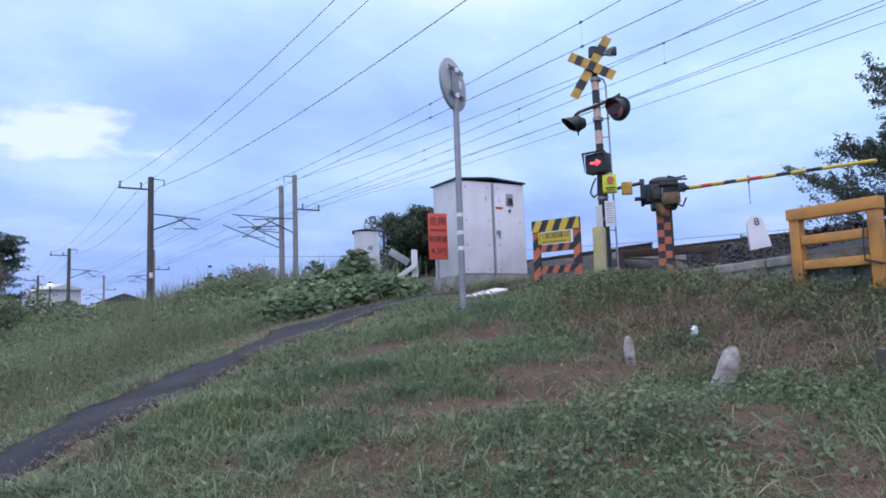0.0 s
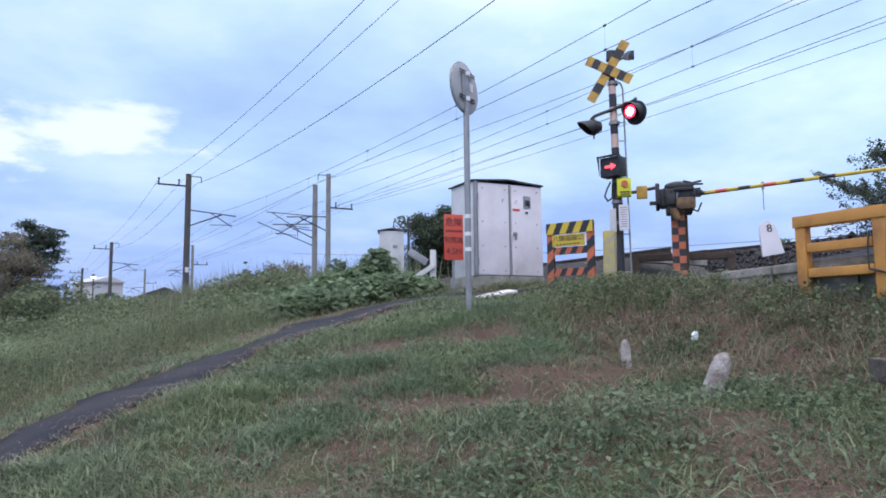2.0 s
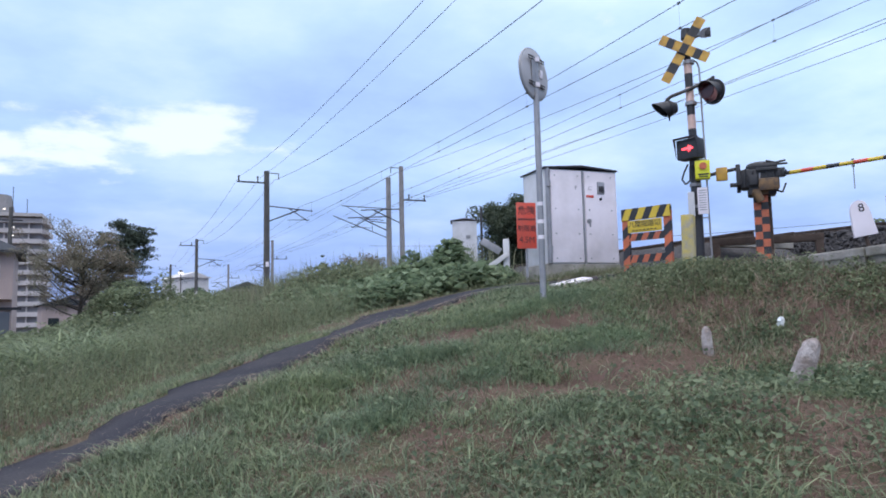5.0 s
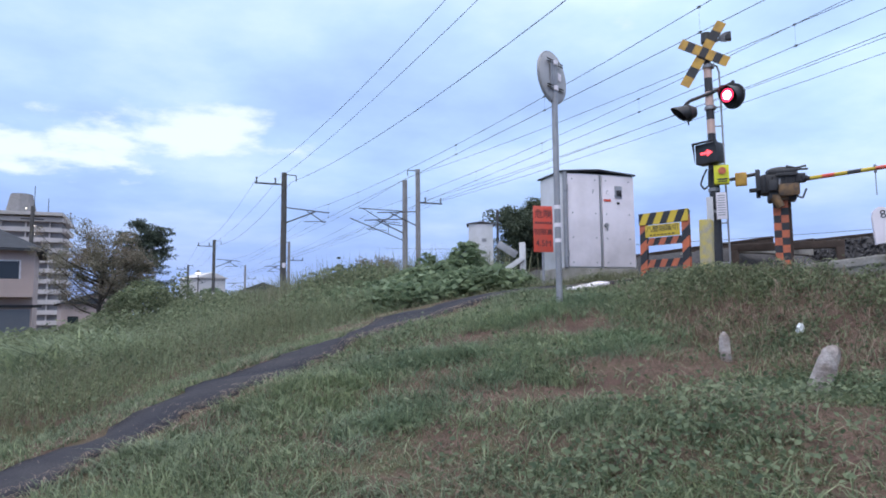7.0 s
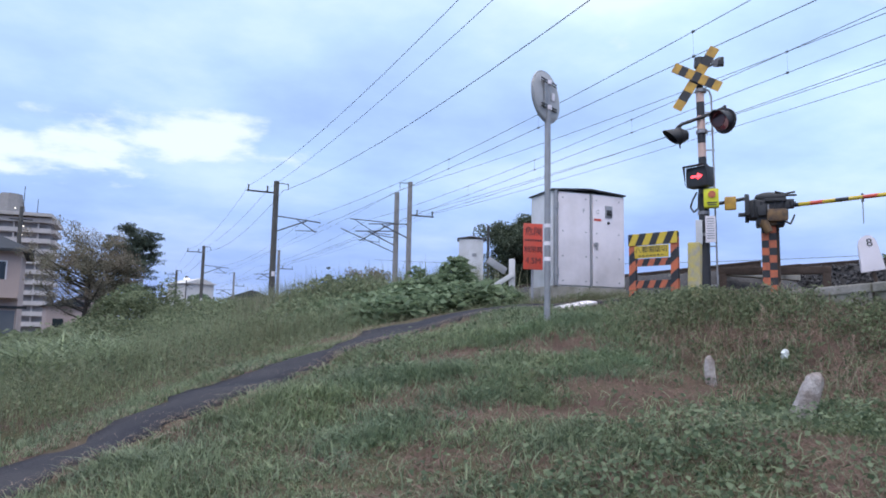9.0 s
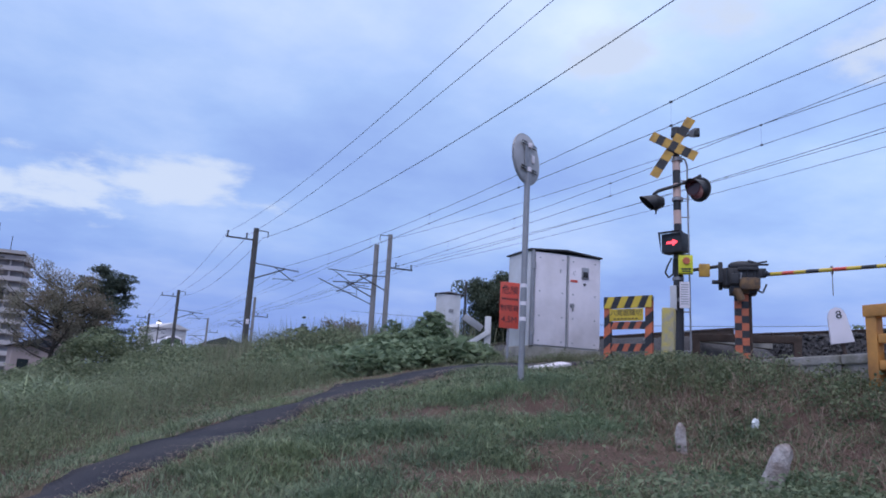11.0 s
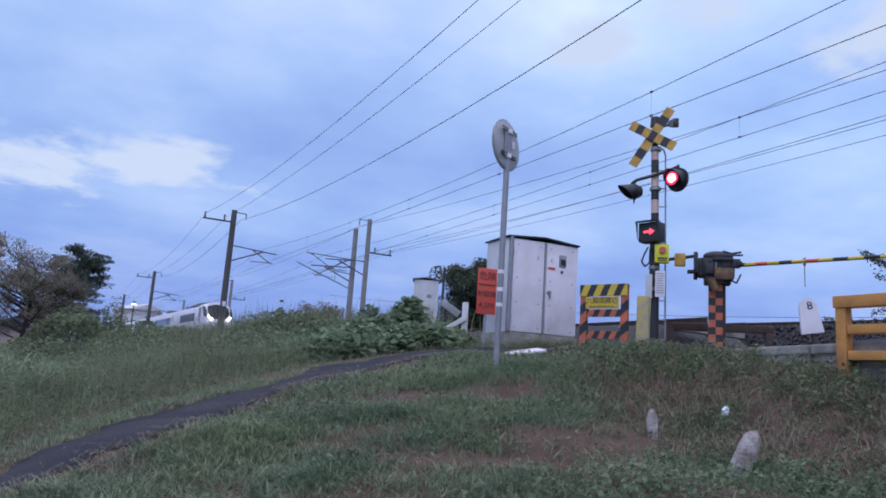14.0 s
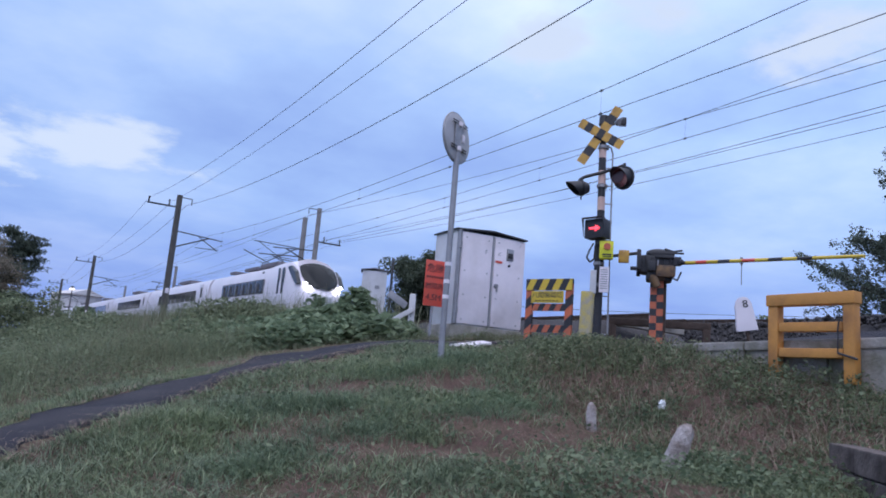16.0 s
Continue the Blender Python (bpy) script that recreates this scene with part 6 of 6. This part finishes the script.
V, F = blade_mesh(x, y, height(x, y), rng.uniform(.6, 1.1, len(x)), .025 + .02 * rng.random(len(x)), rng.uniform(.8, 1.8, len(x)), rng, 4)
raw("reeds", V, F, M_GRASS, "clump of arching broad reeds in the meadow", "reeds")


def build_tree(x, y, z, h, crown, mat, label, seed, leaf, n, style="round", lean=(0, 0), limbs=9, trunk=.16, slim=.9):
    """A tree: tapered bent trunk and limbs, and a crown of small leaves in clumps round the twig ends."""
    rng = np.random.default_rng(seed)
    th = thing("tree", pose(x, y, z), label, "tree")
    bm = bmesh.new()
    ends = []
    top = Vector((lean[0], lean[1], h * .82))
    tr = [Vector((0, 0, 0)), Vector((lean[0] * .2 + .05 * h * rng.normal(0, .4), .05 * h * rng.normal(0, .4), h * .3)), Vector((lean[0] * .6, lean[1] * .6, h * .58)), top]
    for k, (a, b) in enumerate(zip(tr, tr[1:])):
        tube(bm, a, b, trunk * (1 - .27 * k), trunk * (1 - .27 * (k + 1)), 8)
    for i in range(limbs):
        t = rng.uniform(.28, .98)
        k = min(2, int(t * 3)); p = tr[k].lerp(tr[k + 1], t * 3 - k)
        a = 2 * math.pi * (i * .382 + rng.uniform(0, .12))
        if style == "pine":
            reach, rise = crown * (1.15 - .75 * t) * rng.uniform(.7, 1.1), .12
        elif style == "cone":
            reach, rise = crown * (1.15 - 1.0 * t), .1
        elif style == "spread":
            reach, rise = crown * rng.uniform(.7, 1.1) * (.75 + .5 * (t < .7)), .45
        elif style == "spray":
            reach, rise = crown * rng.uniform(.65, 1.05) * (1.1 - .5 * t), .28
        else:
            reach, rise = crown * rng.uniform(.6, 1.0) * math.sqrt(max(.15, 1 - (2 * t - 1.1) ** 2)), .35
        q = p + Vector((math.cos(a) * reach, math.sin(a) * reach, reach * rise * rng.uniform(.5, 1.5)))
        mid = p.lerp(q, .5) + Vector((0, 0, -.05 * reach))
        tube(bm, p, mid, trunk * .36 * (1 - .4 * t), trunk * .22 * (1 - .4 * t), 6); tube(bm, mid, q, trunk * .22 * (1 - .4 * t), trunk * .06, 6)
        ends += [(q, 1.0), (p.lerp(q, .72), .9), (p.lerp(q, .45), .7)]
        if style == "spray":
            ends += [(p.lerp(q, k_ / 10) + Vector((rng.normal(0, .05), rng.normal(0, .05), rng.normal(0, .04))) * reach, .55 + .05 * (10 - k_)) for k_ in range(3, 11)]
        for j in range(3):
            s = p.lerp(q, rng.uniform(.4, .9)); e2 = s + Vector((rng.normal(0, .3), rng.normal(0, .3), rng.uniform(.0, .45))) * reach
            tube(bm, s, e2, trunk * .1, trunk * .04, 5)
            ends.append((e2, .8))
    ends.append((top, 1.0))
    if style != "pine":
        ends.append((top + Vector((0, 0, h * .1)), .8))
    part("trunk", bm, M_BARK, th)
    per = n // len(ends) + 1
    P = []
    fl = {"pine": .35, "cone": .4, "spray": .45}.get(style, .8)
    for q, s in ends:
        rr = crown * {"round": .36, "spray": .13, "pine": .22}.get(style, .24) * s
        d = rng.normal(0, 1, (per, 3)); d /= np.linalg.norm(d, axis=1)[:, None]
        P.append(np.array(q) + d * (rr * rng.random((per, 1)) ** .45) * np.array([1, 1, fl]))
    V, F = leaf_mesh(np.concatenate(P), leaf, rng, .7, slim)
    ob = raw("crown", V, F, mat, "", "", "")
    ob.parent = th
    return th


build_tree(-.75, 31, .3, 5.3, 1.55, M_AUTUMN, "bare-twigged tree with browning leaves", 41, .06, 30000, "spread", limbs=46, trunk=.12)
build_tree(0.45, 33, .4, 6.5, 1.75, M_NEEDLE, "dark layered pine tree", 42, .17, 12000, "pine", (.3, 0), 48, .13, .2)
build_tree(15.85, 26.0, 2.0, 4.8, 1.6, M_OAK, "dense round dark evergreen tree behind the cabinet", 43, .11, 42000, "round", limbs=30)
build_tree(16.6, 60, 1.5, 6.1, 1.0, M_OAK, "small conical conifer beyond the tracks", 44, .16, 7000, "cone", limbs=30)
build_tree(23.0, 68, 1.5, 6.8, 2.7, M_AUTUMN, "low rounded brown tree beyond the tracks", 45, .24, 4200, "round")
build_tree(26.0, 67, 1.5, 6.0, 2.2, M_OAK, "low dark tree beyond the tracks", 46, .24, 3000, "round")
build_tree(10.4, 100, 2, 4.6, 1.7, M_KUDZU, "yellow-green shrub beside the far line", 47, .28, 2200, "round")


def build_feathery_tree(x, y, z, h, reach, label, seed):
    """A conifer-like tree: limbs that rise outwards, each with many twigs, small sprays all along the twigs."""
    rng = np.random.default_rng(seed)
    th = thing("tree", pose(x, y, z), label, "tree")
    bm = bmesh.new()
    tube(bm, (0, 0, 0), (0, 0, h * .55), .24, .15, 9); tube(bm, (0, 0, h * .55), (.1, .1, h * .92), .15, .03, 8)
    P, D = [], []
    for i in range(80):
        t = (i + .5) / 80
        a = 2.4 * i + rng.normal(0, .2)
        zz = h * (.14 + .76 * t)
        ln = reach * (1.0 - .62 * t ** 1.6) * rng.uniform(.72, 1.12)
        rise = .12 + .75 * t
        tip = Vector((math.cos(a) * ln, math.sin(a) * ln, zz + ln * rise * rng.uniform(.6, 1.2)))
        root = Vector((0, 0, zz)); mid = root.lerp(tip, .55) + Vector((0, 0, -.08 * ln))
        tube(bm, root, mid, .05, .03, 5); tube(bm, mid, tip, .03, .006, 5)
        for k in range(26):
            f = .15 + .85 * (k + rng.random()) / 26
            p = (root.lerp(mid, f / .55) if f < .55 else mid.lerp(tip, (f - .55) / .45))
            d = Vector((math.cos(a) + rng.normal(0, .75), math.sin(a) + rng.normal(0, .75), rise + rng.normal(.1, .45))).normalized()
            tl = ln * .30 * (1.15 - .6 * f) * rng.uniform(.6, 1.3)
            tube(bm, p, p + d * tl, .008, .003, 4)
            m = int(105 * (1.2 - .5 * f))
            u = rng.random((m, 1)) ** .8
            q = np.array(p)[None] + np.array(d)[None] * u * tl + rng.normal(0, .085, (m, 3)) * (1.25 - .8 * u)
            P.append(q)
    part("trunk", bm, M_BARK, th)
    V, F = leaf_mesh(np.concatenate(P), .10, rng, .6, .5)
    ob = raw("crown", V, F, M_NEEDLE, "", "", "")
    ob.parent = th
    return th


build_feathery_tree(20.9, 7.0, 1.9, 4.3, 4.5, "dark feathery tree with spiky rising sprays by the lane", 48)
build_tree(20.0, 13.0, 1.9, 2.2, .8, M_LEAF, "thin weed sapling in the ballast", 49, .14, 500, "round", limbs=7, trunk=.03)


# ---- what moves ----
def motions():
    y0 = {12.5: 99.3, 13.0: 91.2, 13.5: 83.0, 14.0: 74.2, 14.5: 65.1, 15.0: 55.7, 15.5: 46.0, 16.0: 36.4}
    rows = []
    for t in (0.0, 2.0, 4.0, 6.0, 8.0, 10.0, 11.0, 12.0, *sorted(y0)):
        y = y0.get(t, 99.3 + (12.5 - t) * 16.3)
        rows.append((t, pose(track_x(15.2, y), y, 3.62 + (y - 37) * (GRADE + 0.002), math.degrees(math.atan(GRADE)), 0, 1.5)))
    walk(train, rows)
    # the lamp's insert turns its lit side to the lane and away again
    base = flasher.matrix_basis.copy()
    lit = [(0.5, 1.2), (1.8, 2.4), (3.0, 3.6), (4.2, 4.8), (5.4, 6.0), (6.6, 7.3), (7.83, 8.5), (9.1, 9.7), (10.3, 10.9), (11.5, 12.1), (12.7, 13.3), (13.9, 14.6), (15.2, 15.8)]
    rows, state, turn = [(0.0, 180)], 180, 180

    def step(t, target):
        nonlocal turn
        for k in range(1, 4):
            rows.append((t + k / 30, turn + (target - turn) * k / 3))
        turn = target
    for a, b in lit:
        rows.append((a, turn)); step(a, turn - 180)
        rows.append((b, turn)); step(b, turn - 180)
    rows.append((16.0, turn))
    walk(flasher, [(t, base @ pose(0, 0, 0, 0, 0, a)) for t, a in rows])


motions()
